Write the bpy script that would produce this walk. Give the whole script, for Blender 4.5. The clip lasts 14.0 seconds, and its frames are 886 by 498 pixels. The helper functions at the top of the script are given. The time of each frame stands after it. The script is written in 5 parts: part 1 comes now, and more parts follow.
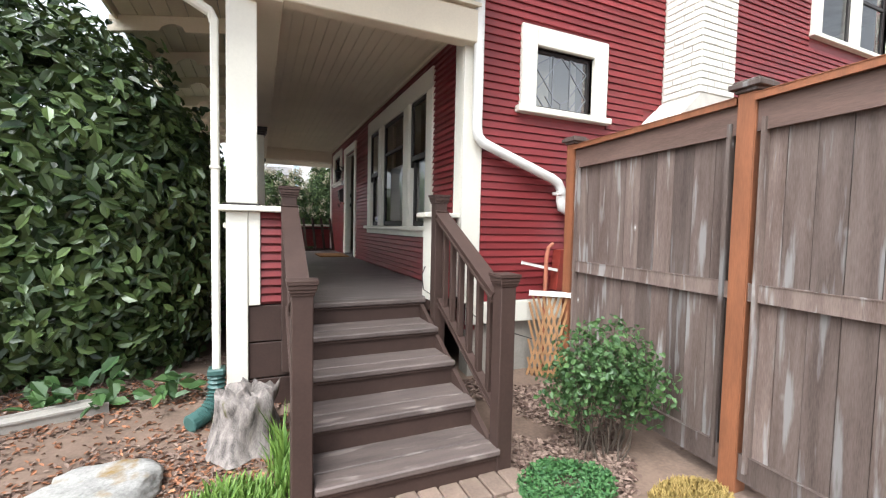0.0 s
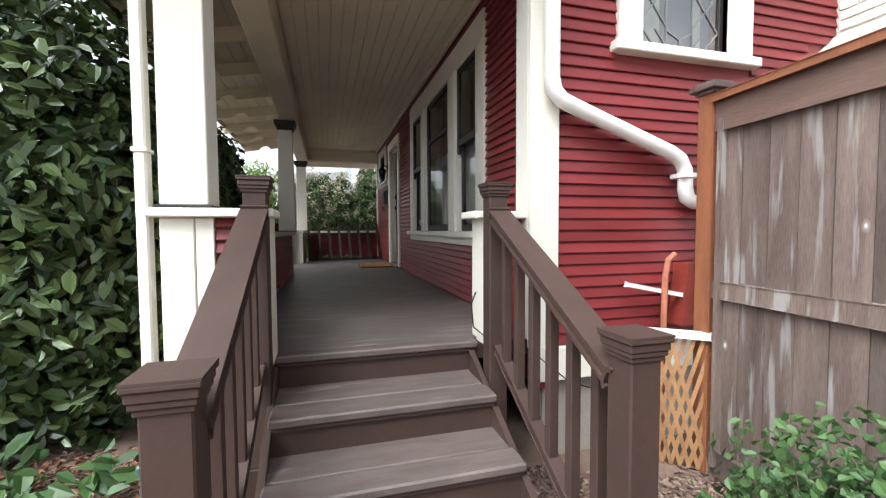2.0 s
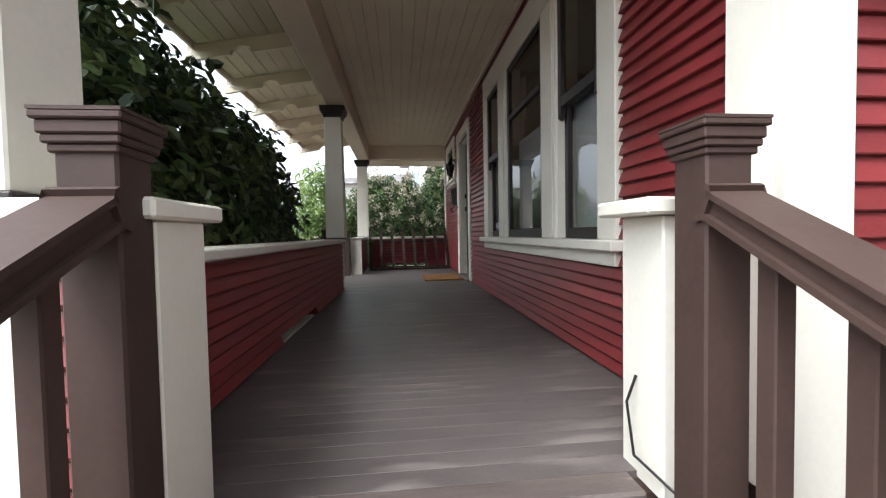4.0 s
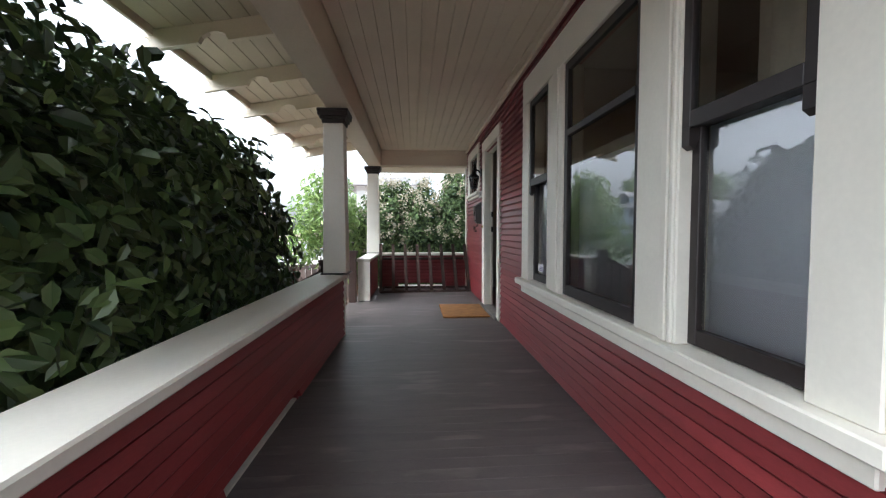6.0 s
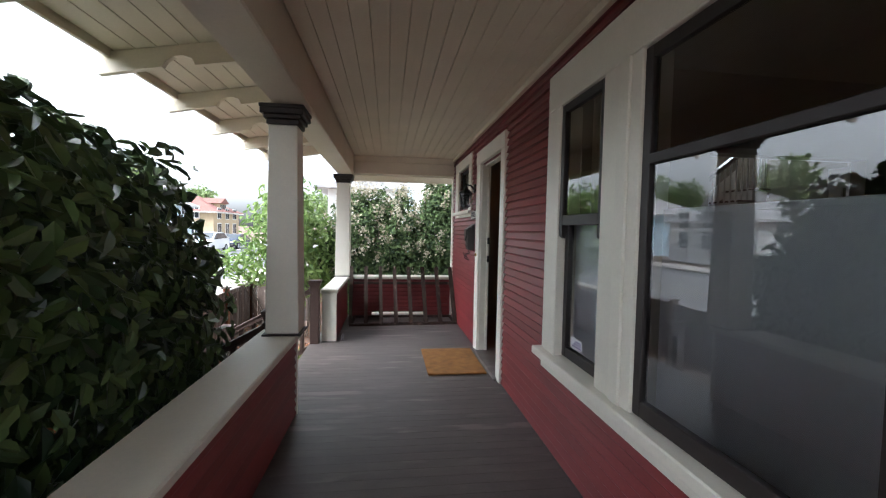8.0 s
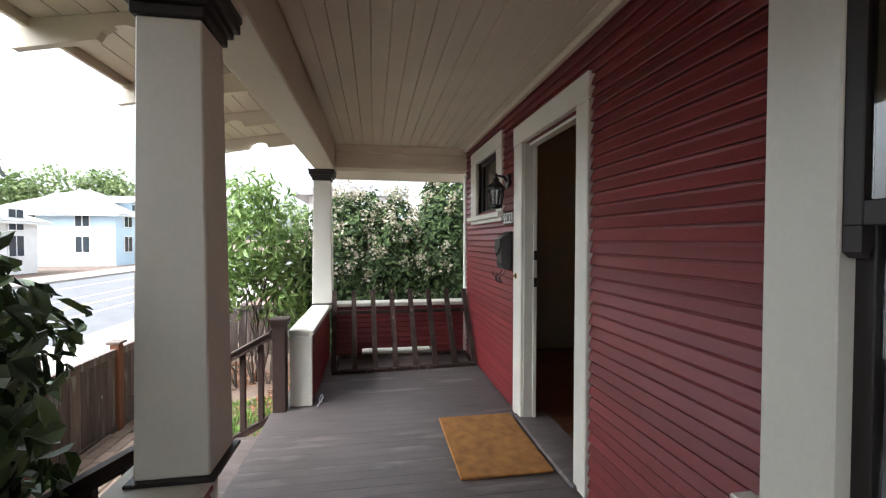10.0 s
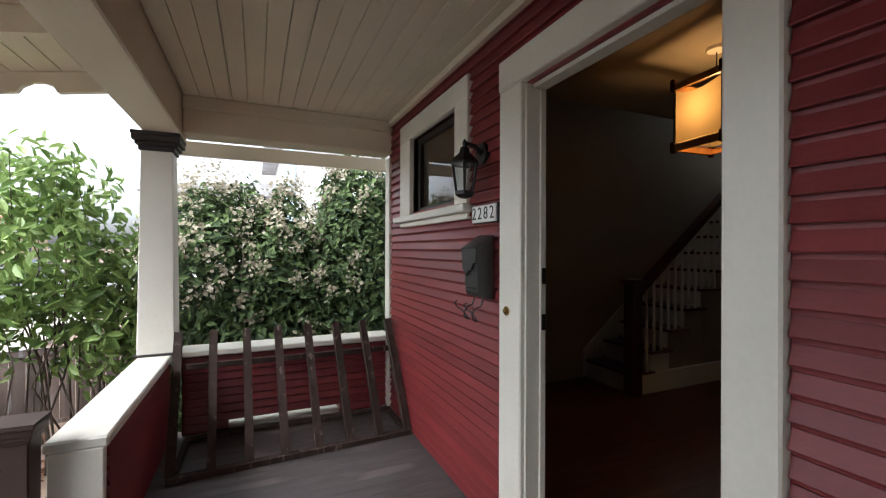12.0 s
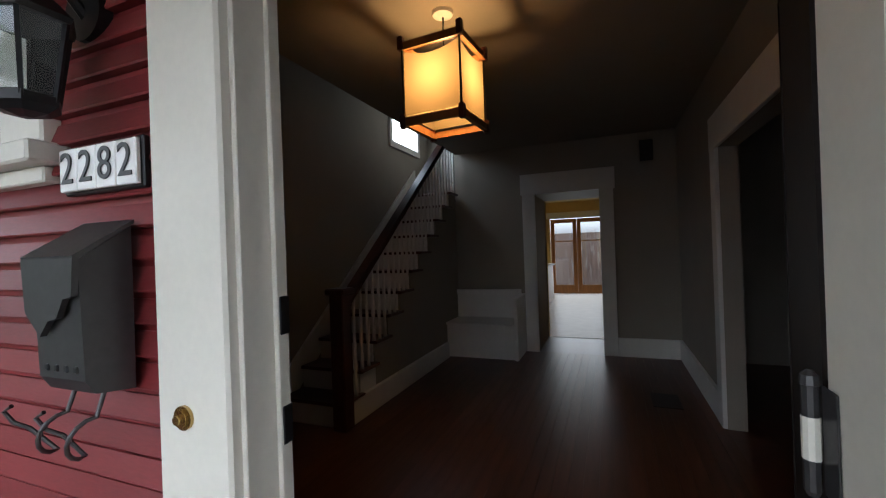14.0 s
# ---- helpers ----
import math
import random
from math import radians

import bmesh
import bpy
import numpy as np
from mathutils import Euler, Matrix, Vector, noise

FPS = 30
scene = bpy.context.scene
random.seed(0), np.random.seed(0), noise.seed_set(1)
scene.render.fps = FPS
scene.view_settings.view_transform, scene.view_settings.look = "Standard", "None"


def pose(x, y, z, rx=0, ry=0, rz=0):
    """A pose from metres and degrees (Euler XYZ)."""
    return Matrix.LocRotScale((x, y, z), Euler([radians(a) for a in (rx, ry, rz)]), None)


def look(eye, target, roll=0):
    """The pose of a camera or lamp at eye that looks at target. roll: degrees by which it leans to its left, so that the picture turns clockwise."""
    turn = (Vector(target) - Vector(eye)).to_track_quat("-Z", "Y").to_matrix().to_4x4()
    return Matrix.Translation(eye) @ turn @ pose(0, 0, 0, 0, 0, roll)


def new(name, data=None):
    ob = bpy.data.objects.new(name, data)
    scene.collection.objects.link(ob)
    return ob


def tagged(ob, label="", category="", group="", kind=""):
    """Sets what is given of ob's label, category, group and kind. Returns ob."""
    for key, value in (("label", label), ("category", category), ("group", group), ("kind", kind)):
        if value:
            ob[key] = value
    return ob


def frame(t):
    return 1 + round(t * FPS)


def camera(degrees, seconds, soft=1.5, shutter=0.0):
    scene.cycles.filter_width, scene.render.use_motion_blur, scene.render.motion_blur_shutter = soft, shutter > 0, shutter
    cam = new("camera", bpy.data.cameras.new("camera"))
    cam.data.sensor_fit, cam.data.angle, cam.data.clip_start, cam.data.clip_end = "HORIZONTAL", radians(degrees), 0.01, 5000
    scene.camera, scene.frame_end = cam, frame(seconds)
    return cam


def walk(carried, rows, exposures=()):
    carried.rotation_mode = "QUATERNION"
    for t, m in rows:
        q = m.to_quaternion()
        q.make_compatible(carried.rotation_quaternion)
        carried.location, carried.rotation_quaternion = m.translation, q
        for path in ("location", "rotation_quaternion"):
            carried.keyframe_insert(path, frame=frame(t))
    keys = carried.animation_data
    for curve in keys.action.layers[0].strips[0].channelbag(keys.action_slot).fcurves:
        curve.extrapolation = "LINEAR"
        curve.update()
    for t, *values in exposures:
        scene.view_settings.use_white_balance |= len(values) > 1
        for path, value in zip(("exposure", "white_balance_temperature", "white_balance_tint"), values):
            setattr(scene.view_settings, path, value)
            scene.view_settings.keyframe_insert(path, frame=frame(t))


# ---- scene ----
cam = camera(93.2, 14.0, soft=1.2)
PATH = [
    (0, (0.269, 0.516, 1.47), (1.074, 2.343, 1.367), 1.2),
    (0.5, (0.416, 0.78, 1.479), (1.211, 2.613, 1.389), 0.8),
    (1, (0.55, 1.037, 1.488), (1.251, 2.909, 1.42), 0.4),
    (1.5, (0.665, 1.372, 1.494), (1.329, 3.257, 1.408), 0.6),
    (2, (0.771, 1.652, 1.493), (1.312, 3.576, 1.4), -0.3),
    (2.5, (0.854, 1.981, 1.464), (1.296, 3.928, 1.36), 0.7),
    (3, (0.9, 2.298, 1.464), (1.274, 4.26, 1.372), 0.5),
    (3.5, (0.977, 2.61, 1.475), (1.247, 4.59, 1.403), -1.0),
    (5.8, (1.006, 3.834, 1.846), (1.113, 5.829, 1.757), 0.2),
    (6, (0.994, 3.91, 1.895), (1.136, 5.903, 1.803), 0.0),
    (6.5, (0.998, 4.122, 2.067), (1.167, 6.113, 1.978), 0.6),
    (7, (0.986, 4.355, 2.164), (1.207, 6.341, 2.078), 1.6),
    (9.3, (0.899, 5.949, 2.221), (1.195, 7.924, 2.124), 0.9),
    (9.5, (0.885, 6.098, 2.22), (1.187, 8.073, 2.144), 1.0),
    (10, (0.867, 6.514, 2.217), (1.191, 8.487, 2.172), 0.1),
    (10.5, (0.836, 6.91, 2.203), (1.205, 8.874, 2.116), 0.8),
    (11, (0.841, 7.281, 2.192), (1.251, 9.237, 2.122), 0.5),
    (11.5, (0.876, 7.643, 2.204), (1.422, 9.567, 2.176), 0.3),
    (12, (0.911, 7.993, 2.215), (1.725, 9.819, 2.216), 0.2),
    (12.5, (1.004, 8.311, 2.202), (2.065, 10.006, 2.174), -0.9),
    (13, (1.119, 8.567, 2.2), (2.456, 10.055, 2.158), -0.4),
    (13.5, (1.269, 8.763, 2.209), (2.91, 9.906, 2.178), -1.0),
    (14, (1.442, 8.914, 2.211), (3.301, 9.652, 2.212), -2.0),
]
EXPOSURE = [(0.0, 1.56, 6050, 8), (3.0, 1.64, 6050, 8), (6.0, 2.28, 5750, 8), (9.5, 2.28, 5900, 8), (11.5, 2.03, 6000, 10), (13.0, 2.24, 5900, 10), (14.0, 2.55, 5600, 8)]
walk(cam, [(t, look(eye, target, roll)) for t, eye, target, roll in PATH], EXPOSURE)

# world: bright overcast sky
world = bpy.data.worlds.new("sky_world")
scene.world = world
world.use_nodes = True
wn, wl = world.node_tree.nodes, world.node_tree.links
sky = wn.new("ShaderNodeTexSky")
sky.sky_type = "NISHITA"
sky.sun_disc = False
sky.sun_elevation, sky.sun_rotation = radians(52), radians(250)
sky.dust_density, sky.air_density = 5.0, 1.0
pale = wn.new("ShaderNodeHueSaturation")
pale.inputs["Saturation"].default_value = 0.12
wl.new(sky.outputs[0], pale.inputs["Color"])
wl.new(pale.outputs[0], wn["Background"].inputs["Color"])
wn["Background"].inputs["Strength"].default_value = 0.15
sun = new("sun", bpy.data.lights.new("sun", "SUN"))
sun.data.energy, sun.data.angle, sun.data.color = 1.2, radians(20), (1.0, 0.98, 0.95)
sun.matrix_world = look((-6, -9, 16), (0, 0, 0))


# ------------------------------------------------------------- materials
def mat(name, col, rough=0.6, var=0.12, scale=6.0, bump=0.15, stretch=(1, 1, 1), metal=0.0, rand=0.0, col2=None, fine=60.0, spec=0.5, patch=None, knots=None):
    m = bpy.data.materials.new(name)
    m.use_nodes = True
    n, l = m.node_tree.nodes, m.node_tree.links
    p = n["Principled BSDF"]
    p.inputs["Roughness"].default_value, p.inputs["Metallic"].default_value = rough, metal
    p.inputs["Specular IOR Level"].default_value = spec
    tc, mp = n.new("ShaderNodeTexCoord"), n.new("ShaderNodeMapping")
    mp.inputs["Scale"].default_value = stretch
    l.new(tc.outputs["Object"], mp.inputs["Vector"])
    a, b = n.new("ShaderNodeTexNoise"), n.new("ShaderNodeTexNoise")
    a.inputs["Scale"].default_value, b.inputs["Scale"].default_value = scale, fine
    a.inputs["Detail"].default_value, b.inputs["Detail"].default_value = 6, 4
    if rand:
        info, add = n.new("ShaderNodeObjectInfo"), n.new("ShaderNodeVectorMath")
        mul = n.new("ShaderNodeMath")
        mul.operation, mul.inputs[1].default_value = "MULTIPLY", 40.0
        l.new(info.outputs["Random"], mul.inputs[0])
        l.new(mp.outputs[0], add.inputs[0])
        l.new(mul.outputs[0], add.inputs[1])
        src = add.outputs[0]
    else:
        src = mp.outputs[0]
    l.new(src, a.inputs["Vector"])
    l.new(src, b.inputs["Vector"])
    ramp = n.new("ShaderNodeValToRGB")
    c2 = col2 or [c * (1 - 2.2 * var) for c in col]
    ramp.color_ramp.elements[0].position, ramp.color_ramp.elements[1].position = 0.32, 0.68
    ramp.color_ramp.elements[0].color, ramp.color_ramp.elements[1].color = (*c2, 1), (*col, 1)
    mixn = n.new("ShaderNodeMath")
    mixn.operation = "MULTIPLY_ADD"
    mixn.inputs[1].default_value = 0.35
    sub = n.new("ShaderNodeMath")
    sub.operation, sub.inputs[1].default_value = "MULTIPLY", 0.65
    l.new(a.outputs["Fac"], sub.inputs[0])
    l.new(b.outputs["Fac"], mixn.inputs[0])
    l.new(sub.outputs[0], mixn.inputs[2])
    l.new(mixn.outputs[0], ramp.inputs[0])
    out = ramp.outputs[0]
    if patch:
        pn, pr, px = n.new("ShaderNodeTexNoise"), n.new("ShaderNodeValToRGB"), n.new("ShaderNodeMix")
        pn.inputs["Scale"].default_value, pn.inputs["Detail"].default_value = patch[1], 5
        l.new(src, pn.inputs["Vector"])
        pr.color_ramp.elements[0].position, pr.color_ramp.elements[1].position = patch[2], patch[2] + 0.09
        l.new(pn.outputs["Fac"], pr.inputs[0])
        px.data_type = "RGBA"
        l.new(pr.outputs[0], px.inputs[0])
        l.new(out, px.inputs[6])
        px.inputs[7].default_value = (*patch[0], 1)
        out = px.outputs[2]
    if knots:
        vo, kr, kx, km = n.new("ShaderNodeTexVoronoi"), n.new("ShaderNodeValToRGB"), n.new("ShaderNodeMix"), n.new("ShaderNodeMapping")
        km.inputs["Scale"].default_value = knots[1]
        l.new(tc.outputs["Object"], km.inputs["Vector"])
        l.new(km.outputs[0], vo.inputs["Vector"])
        vo.inputs["Scale"].default_value = 1.0
        e = kr.color_ramp.elements
        e[0].position, e[1].position = 0.036, 0.095
        e[0].color, e[1].color = (1, 1, 1, 1), (0, 0, 0, 1)
        ring = kr.color_ramp.elements.new(0.05)
        ring.color = (0.25, 0.25, 0.25, 1)
        l.new(vo.outputs["Distance"], kr.inputs[0])
        kx.data_type = "RGBA"
        l.new(kr.outputs[0], kx.inputs[0])
        l.new(out, kx.inputs[6])
        kx.inputs[7].default_value = (*knots[0], 1)
        out = kx.outputs[2]
    if rand:
        hsv, mr = n.new("ShaderNodeHueSaturation"), n.new("ShaderNodeMapRange")
        mr.inputs[3].default_value, mr.inputs[4].default_value = 1 - rand, 1 + rand
        l.new(info.outputs["Random"], mr.inputs[0])
        l.new(mr.outputs[0], hsv.inputs["Value"])
        l.new(out, hsv.inputs["Color"])
        out = hsv.outputs[0]
    l.new(out, p.inputs["Base Color"])
    if bump:
        bm_ = n.new("ShaderNodeBump")
        bm_.inputs["Strength"].default_value, bm_.inputs["Distance"].default_value = bump, 0.01
        l.new(mixn.outputs[0], bm_.inputs["Height"])
        l.new(bm_.outputs[0], p.inputs["Normal"])
    return m


def leaf_mat(name, dark, light, rough=0.4, through_=0.25):
    m = bpy.data.materials.new(name)
    m.use_nodes = True
    n, l = m.node_tree.nodes, m.node_tree.links
    p = n["Principled BSDF"]
    geo, ramp = n.new("ShaderNodeNewGeometry"), n.new("ShaderNodeValToRGB")
    ramp.color_ramp.elements[0].color, ramp.color_ramp.elements[1].color = (*dark, 1), (*light, 1)
    l.new(geo.outputs["Random Per Island"], ramp.inputs[0])
    l.new(ramp.outputs[0], p.inputs["Base Color"])
    p.inputs["Roughness"].default_value = rough
    t, mx = n.new("ShaderNodeBsdfTranslucent"), n.new("ShaderNodeMixShader")
    l.new(ramp.outputs[0], t.inputs["Color"])
    mx.inputs[0].default_value = through_
    l.new(p.outputs[0], mx.inputs[1])
    l.new(t.outputs[0], mx.inputs[2])
    l.new(mx.outputs[0], n["Material Output"].inputs["Surface"])
    return m


def glass_mat(name, tint=(1, 1, 1), base=1.5):
    m = bpy.data.materials.new(name)
    m.use_nodes = True
    n, l = m.node_tree.nodes, m.node_tree.links
    fr, tr, gl, mx = (n.new(k) for k in ("ShaderNodeFresnel", "ShaderNodeBsdfTransparent", "ShaderNodeBsdfGlossy", "ShaderNodeMixShader"))
    fr.inputs["IOR"].default_value = base
    tr.inputs["Color"].default_value = (*tint, 1)
    gl.inputs["Roughness"].default_value = 0.01
    l.new(fr.outputs[0], mx.inputs[0])
    l.new(tr.outputs[0], mx.inputs[1])
    l.new(gl.outputs[0], mx.inputs[2])
    l.new(mx.outputs[0], n["Material Output"].inputs["Surface"])
    return m


def glow_mat(name, col, strength, base=(0.8, 0.7, 0.5)):
    m = mat(name, base, 0.8, 0.05)
    p = m.node_tree.nodes["Principled BSDF"]
    p.inputs["Emission Color"].default_value, p.inputs["Emission Strength"].default_value = (*col, 1), strength
    return m


RED = mat("red_siding_paint", (0.212, 0.030, 0.032), 0.42, 0.16, 1.6, 0.10, (1, 1, 5), rand=0.12, fine=40, spec=0.35)
CREAM = mat("cream_trim_paint", (0.72, 0.69, 0.60), 0.5, 0.05, 3, 0.08, rand=0.03)
CEIL = mat("cream_ceiling_paint", (0.66, 0.58, 0.45), 0.5, 0.06, 2, 0.05)
BROWN = mat("brown_porch_paint", (0.060, 0.036, 0.029), 0.6, 0.14, 5, 0.10, rand=0.06, spec=0.28)
TREAD = mat("worn_brown_tread_paint", (0.140, 0.108, 0.096), 0.55, 0.22, 4, 0.15, (1, 5, 1), rand=0.08, patch=((0.24, 0.20, 0.18), 2.6, 0.62))
DECK = mat("grey_brown_deck_paint", (0.125, 0.104, 0.098), 0.42, 0.18, 3, 0.14, (1, 3, 1), rand=0.04, patch=((0.175, 0.150, 0.138), 1.6, 0.57))
BLACKBROWN = mat("dark_sash_paint", (0.019, 0.013, 0.012), 0.5, 0.15, 8, 0.06)
DOORDARK = mat("dark_door_varnish", (0.022, 0.015, 0.012), 0.65, 0.2, 5, 0.1, (5, 5, 1), spec=0.2)
FENCE = mat("weathered_cedar", (0.160, 0.120, 0.102), 0.8, 0.24, 2.0, 0.5, (7, 7, 0.7), rand=0.36, fine=34, col2=(0.060, 0.038, 0.030), patch=((0.215, 0.20, 0.19), 2.4, 0.57), knots=((0.46, 0.45, 0.44), (4.8, 4.8, 2.8)))
FENCE_OR = mat("stained_cedar_post", (0.255, 0.092, 0.038), 0.7, 0.2, 2.5, 0.35, (6, 6, 0.8), rand=0.1, fine=25)
RAILWOOD = mat("cedar_rail", (0.165, 0.10, 0.078), 0.78, 0.22, 2.0, 0.4, (1, 1, 6), rand=0.12, fine=22)
NAIL = mat("knot_and_nail_grey", (0.42, 0.41, 0.40), 0.6, 0.1)
WHITEBRICK = mat("white_painted_brick", (0.70, 0.67, 0.60), 0.65, 0.08, 6, 0.35, rand=0.07)
MORTAR = mat("painted_mortar", (0.56, 0.53, 0.47), 0.8, 0.1, 10, 0.3)
CONCRETE = mat("pale_foundation_concrete", (0.33, 0.30, 0.26), 0.85, 0.15, 3, 0.3)
WHITEMETAL = mat("white_painted_metal", (0.76, 0.75, 0.71), 0.38, 0.06, 4, 0.03)
GREENPIPE = mat("green_corrugated_plastic", (0.055, 0.13, 0.115), 0.45, 0.15, 5, 0.05)
METAL = mat("dark_grey_metal", (0.075, 0.072, 0.072), 0.42, 0.15, 6, 0.04, metal=0.5)
BLACKMETAL = mat("black_iron", (0.013, 0.013, 0.014), 0.4, 0.15, 8, 0.05, metal=0.3)
BRASS = mat("brass", (0.55, 0.38, 0.15), 0.25, 0.05, metal=1.0)
LEAD = mat("lead_came", (0.30, 0.30, 0.31), 0.4, 0.1, metal=0.7)
GLASS = glass_mat("window_glass", (0.97, 0.98, 0.985), 2.1)
LEADGLASS = glass_mat("leaded_glass", (0.7, 0.75, 0.78), 3.2)
MAT_ = mat("coir_doormat", (0.37, 0.165, 0.040), 0.95, 0.25, 14, 0.9, fine=180)
RACK = mat("grey_brown_weathered_wood", (0.075, 0.050, 0.040), 0.8, 0.3, 3, 0.3, (5, 5, 1), rand=0.2, spec=0.2, patch=((0.17, 0.13, 0.11), 5.0, 0.60))
SOIL = mat("dry_soil", (0.200, 0.135, 0.098), 0.95, 0.24, 3.0, 0.9, fine=45, patch=((0.115, 0.075, 0.055), 1.1, 0.56))
PAVER = mat("brown_brick_paver", (0.24, 0.17, 0.13), 0.9, 0.2, 5, 0.5, rand=0.15)
STONE = mat("pale_lichen_stone", (0.40, 0.385, 0.36), 0.9, 0.3, 7, 0.9, patch=((0.20, 0.12, 0.03), 4.0, 0.60))
STUMPM = mat("grey_stump_wood", (0.36, 0.31, 0.28), 0.9, 0.40, 6, 1.0, (4, 4, 1), patch=((0.09, 0.08, 0.03), 3.0, 0.62))
KERB = mat("kerb_concrete", (0.38, 0.35, 0.31), 0.9, 0.15, 4, 0.4)
ASPHALT = mat("asphalt", (0.13, 0.13, 0.135), 0.9, 0.12, 2, 0.2)
PAINTLINE = mat("road_line_paint", (0.7, 0.69, 0.66), 0.7, 0.08)
YELLOWLINE = mat("yellow_line_paint", (0.6, 0.42, 0.08), 0.7, 0.08)
BARK = mat("bark", (0.10, 0.075, 0.055), 0.9, 0.25, 8, 0.8, (3, 3, 1))
CAMELLIA = leaf_mat("glossy_camellia_leaf", (0.014, 0.034, 0.011), (0.112, 0.165, 0.052), 0.36, 0.03)
ROSE = leaf_mat("rose_leaf", (0.030, 0.075, 0.022), (0.095, 0.175, 0.055), 0.5, 0.25)
HEDGE = leaf_mat("hedge_leaf", (0.012, 0.030, 0.009), (0.105, 0.155, 0.050), 0.85, 0.12)
BLOSSOM = leaf_mat("faded_pale_blossom", (0.22, 0.19, 0.12), (0.42, 0.38, 0.29), 0.8, 0.3)
TREELEAF = leaf_mat("light_green_tree_leaf", (0.095, 0.165, 0.040), (0.28, 0.38, 0.12), 0.5, 0.4)
FARLEAF = leaf_mat("far_tree_leaf", (0.10, 0.16, 0.05), (0.26, 0.32, 0.14), 0.7, 0.3)
GRASS = leaf_mat("grass_blade", (0.07, 0.15, 0.02), (0.22, 0.34, 0.07), 0.6, 0.3)
COVER = leaf_mat("ground_cover_leaf", (0.025, 0.085, 0.025), (0.08, 0.19, 0.055), 0.6, 0.2)
DRYGRASS = leaf_mat("dry_moss", (0.24, 0.17, 0.05), (0.42, 0.30, 0.10), 0.9, 0.2)
LITTER = leaf_mat("fallen_leaf", (0.11, 0.045, 0.022), (0.42, 0.19, 0.10), 0.85, 0.1)
MULCH = leaf_mat("bark_mulch", (0.075, 0.042, 0.030), (0.27, 0.19, 0.15), 0.9, 0.0)
LATTICE = mat("cedar_lattice", (0.38, 0.20, 0.085), 0.8, 0.2, 6, 0.3, rand=0.1)
INWALL = mat("taupe_interior_wall", (0.30, 0.265, 0.215), 0.6, 0.05, 3, 0.04)
INTRIM = mat("white_interior_trim", (0.72, 0.70, 0.66), 0.45, 0.04)
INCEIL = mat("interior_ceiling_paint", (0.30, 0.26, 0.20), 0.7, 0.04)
INFLOOR = mat("dark_red_wood_floor", (0.105, 0.036, 0.018), 0.3, 0.25, 3, 0.05, (1, 9, 1), rand=0.14, spec=0.3)
MAHOG = mat("dark_mahogany", (0.085, 0.020, 0.011), 0.3, 0.25, 4, 0.05, (4, 4, 1))
YELLOWWALL = mat("yellow_kitchen_wall", (0.62, 0.45, 0.17), 0.7, 0.04)
KFLOOR = mat("pale_kitchen_floor", (0.55, 0.52, 0.48), 0.35, 0.08)
FIR = mat("orange_fir_wood", (0.50, 0.22, 0.06), 0.4, 0.2, 4, 0.05, (5, 5, 1))
BLIND = mat("pale_window_shade", (0.86, 0.88, 0.92), 0.8, 0.04, 2, 0.02)
CURTAIN = mat("beige_curtain", (0.68, 0.60, 0.47), 0.9, 0.08, 5, 0.1)
SHADE = leaf_mat("lit_parchment_shade", (0.42, 0.325, 0.17), (0.44, 0.335, 0.18), 0.8, 0.5)
BLUEPAINT = mat("pale_blue_siding", (0.52, 0.66, 0.76), 0.7, 0.05, 2, 0.1)
GREYROOF = mat("grey_shingle", (0.40, 0.39, 0.39), 0.9, 0.2, 3, 0.4)
REDROOF = mat("brown_red_shingle", (0.24, 0.105, 0.085), 0.9, 0.2, 3, 0.4)
TAN = mat("tan_siding", (0.50, 0.40, 0.26), 0.8, 0.08, 2, 0.1)
WHITEP = mat("white_siding", (0.74, 0.74, 0.72), 0.7, 0.05, 2, 0.1)
DARKPANE = mat("dark_far_pane", (0.04, 0.05, 0.06), 0.1, 0.1)
CARWHITE = mat("white_car_paint", (0.72, 0.73, 0.74), 0.2, 0.03)
CARDARK = mat("dark_blue_car_paint", (0.035, 0.05, 0.085), 0.2, 0.05)
CARSILVER = mat("silver_car_paint", (0.45, 0.47, 0.50), 0.25, 0.03, metal=0.4)
RUBBER = mat("tyre_rubber", (0.02, 0.02, 0.02), 0.8, 0.1)
PORCELAIN = mat("white_number_tile", (0.78, 0.77, 0.74), 0.2, 0.03)
STICKERM = mat("white_sticker", (0.75, 0.75, 0.78), 0.5, 0.05)
STICKINK = mat("purple_sticker_ink", (0.12, 0.08, 0.25), 0.5, 0.05)
BLACKINK = mat("black_numeral", (0.012, 0.012, 0.012), 0.4, 0.05)


# ------------------------------------------------------------- mesh helpers
def where(ob):
    p = Vector((0, 0, 0))
    while ob is not None:
        p = p + ob.location
        ob = ob.parent
    return p


def thing(name, at, label, category, group="", kind=""):
    ob = new(name)
    ob.location = at
    ob.empty_display_size = 0.1
    return tagged(ob, label, category, group, kind)


def part(name, bm, material, parent=None, label="", smooth=False):
    if parent is not None:
        bmesh.ops.translate(bm, verts=bm.verts, vec=-where(parent))
    me = bpy.data.meshes.new(name)
    for f in bm.faces:
        f.smooth = smooth
    bm.to_mesh(me)
    bm.free()
    me.materials.append(material)
    ob = new(name, me)
    ob.parent = parent
    if label:
        ob["label"] = label
    return ob


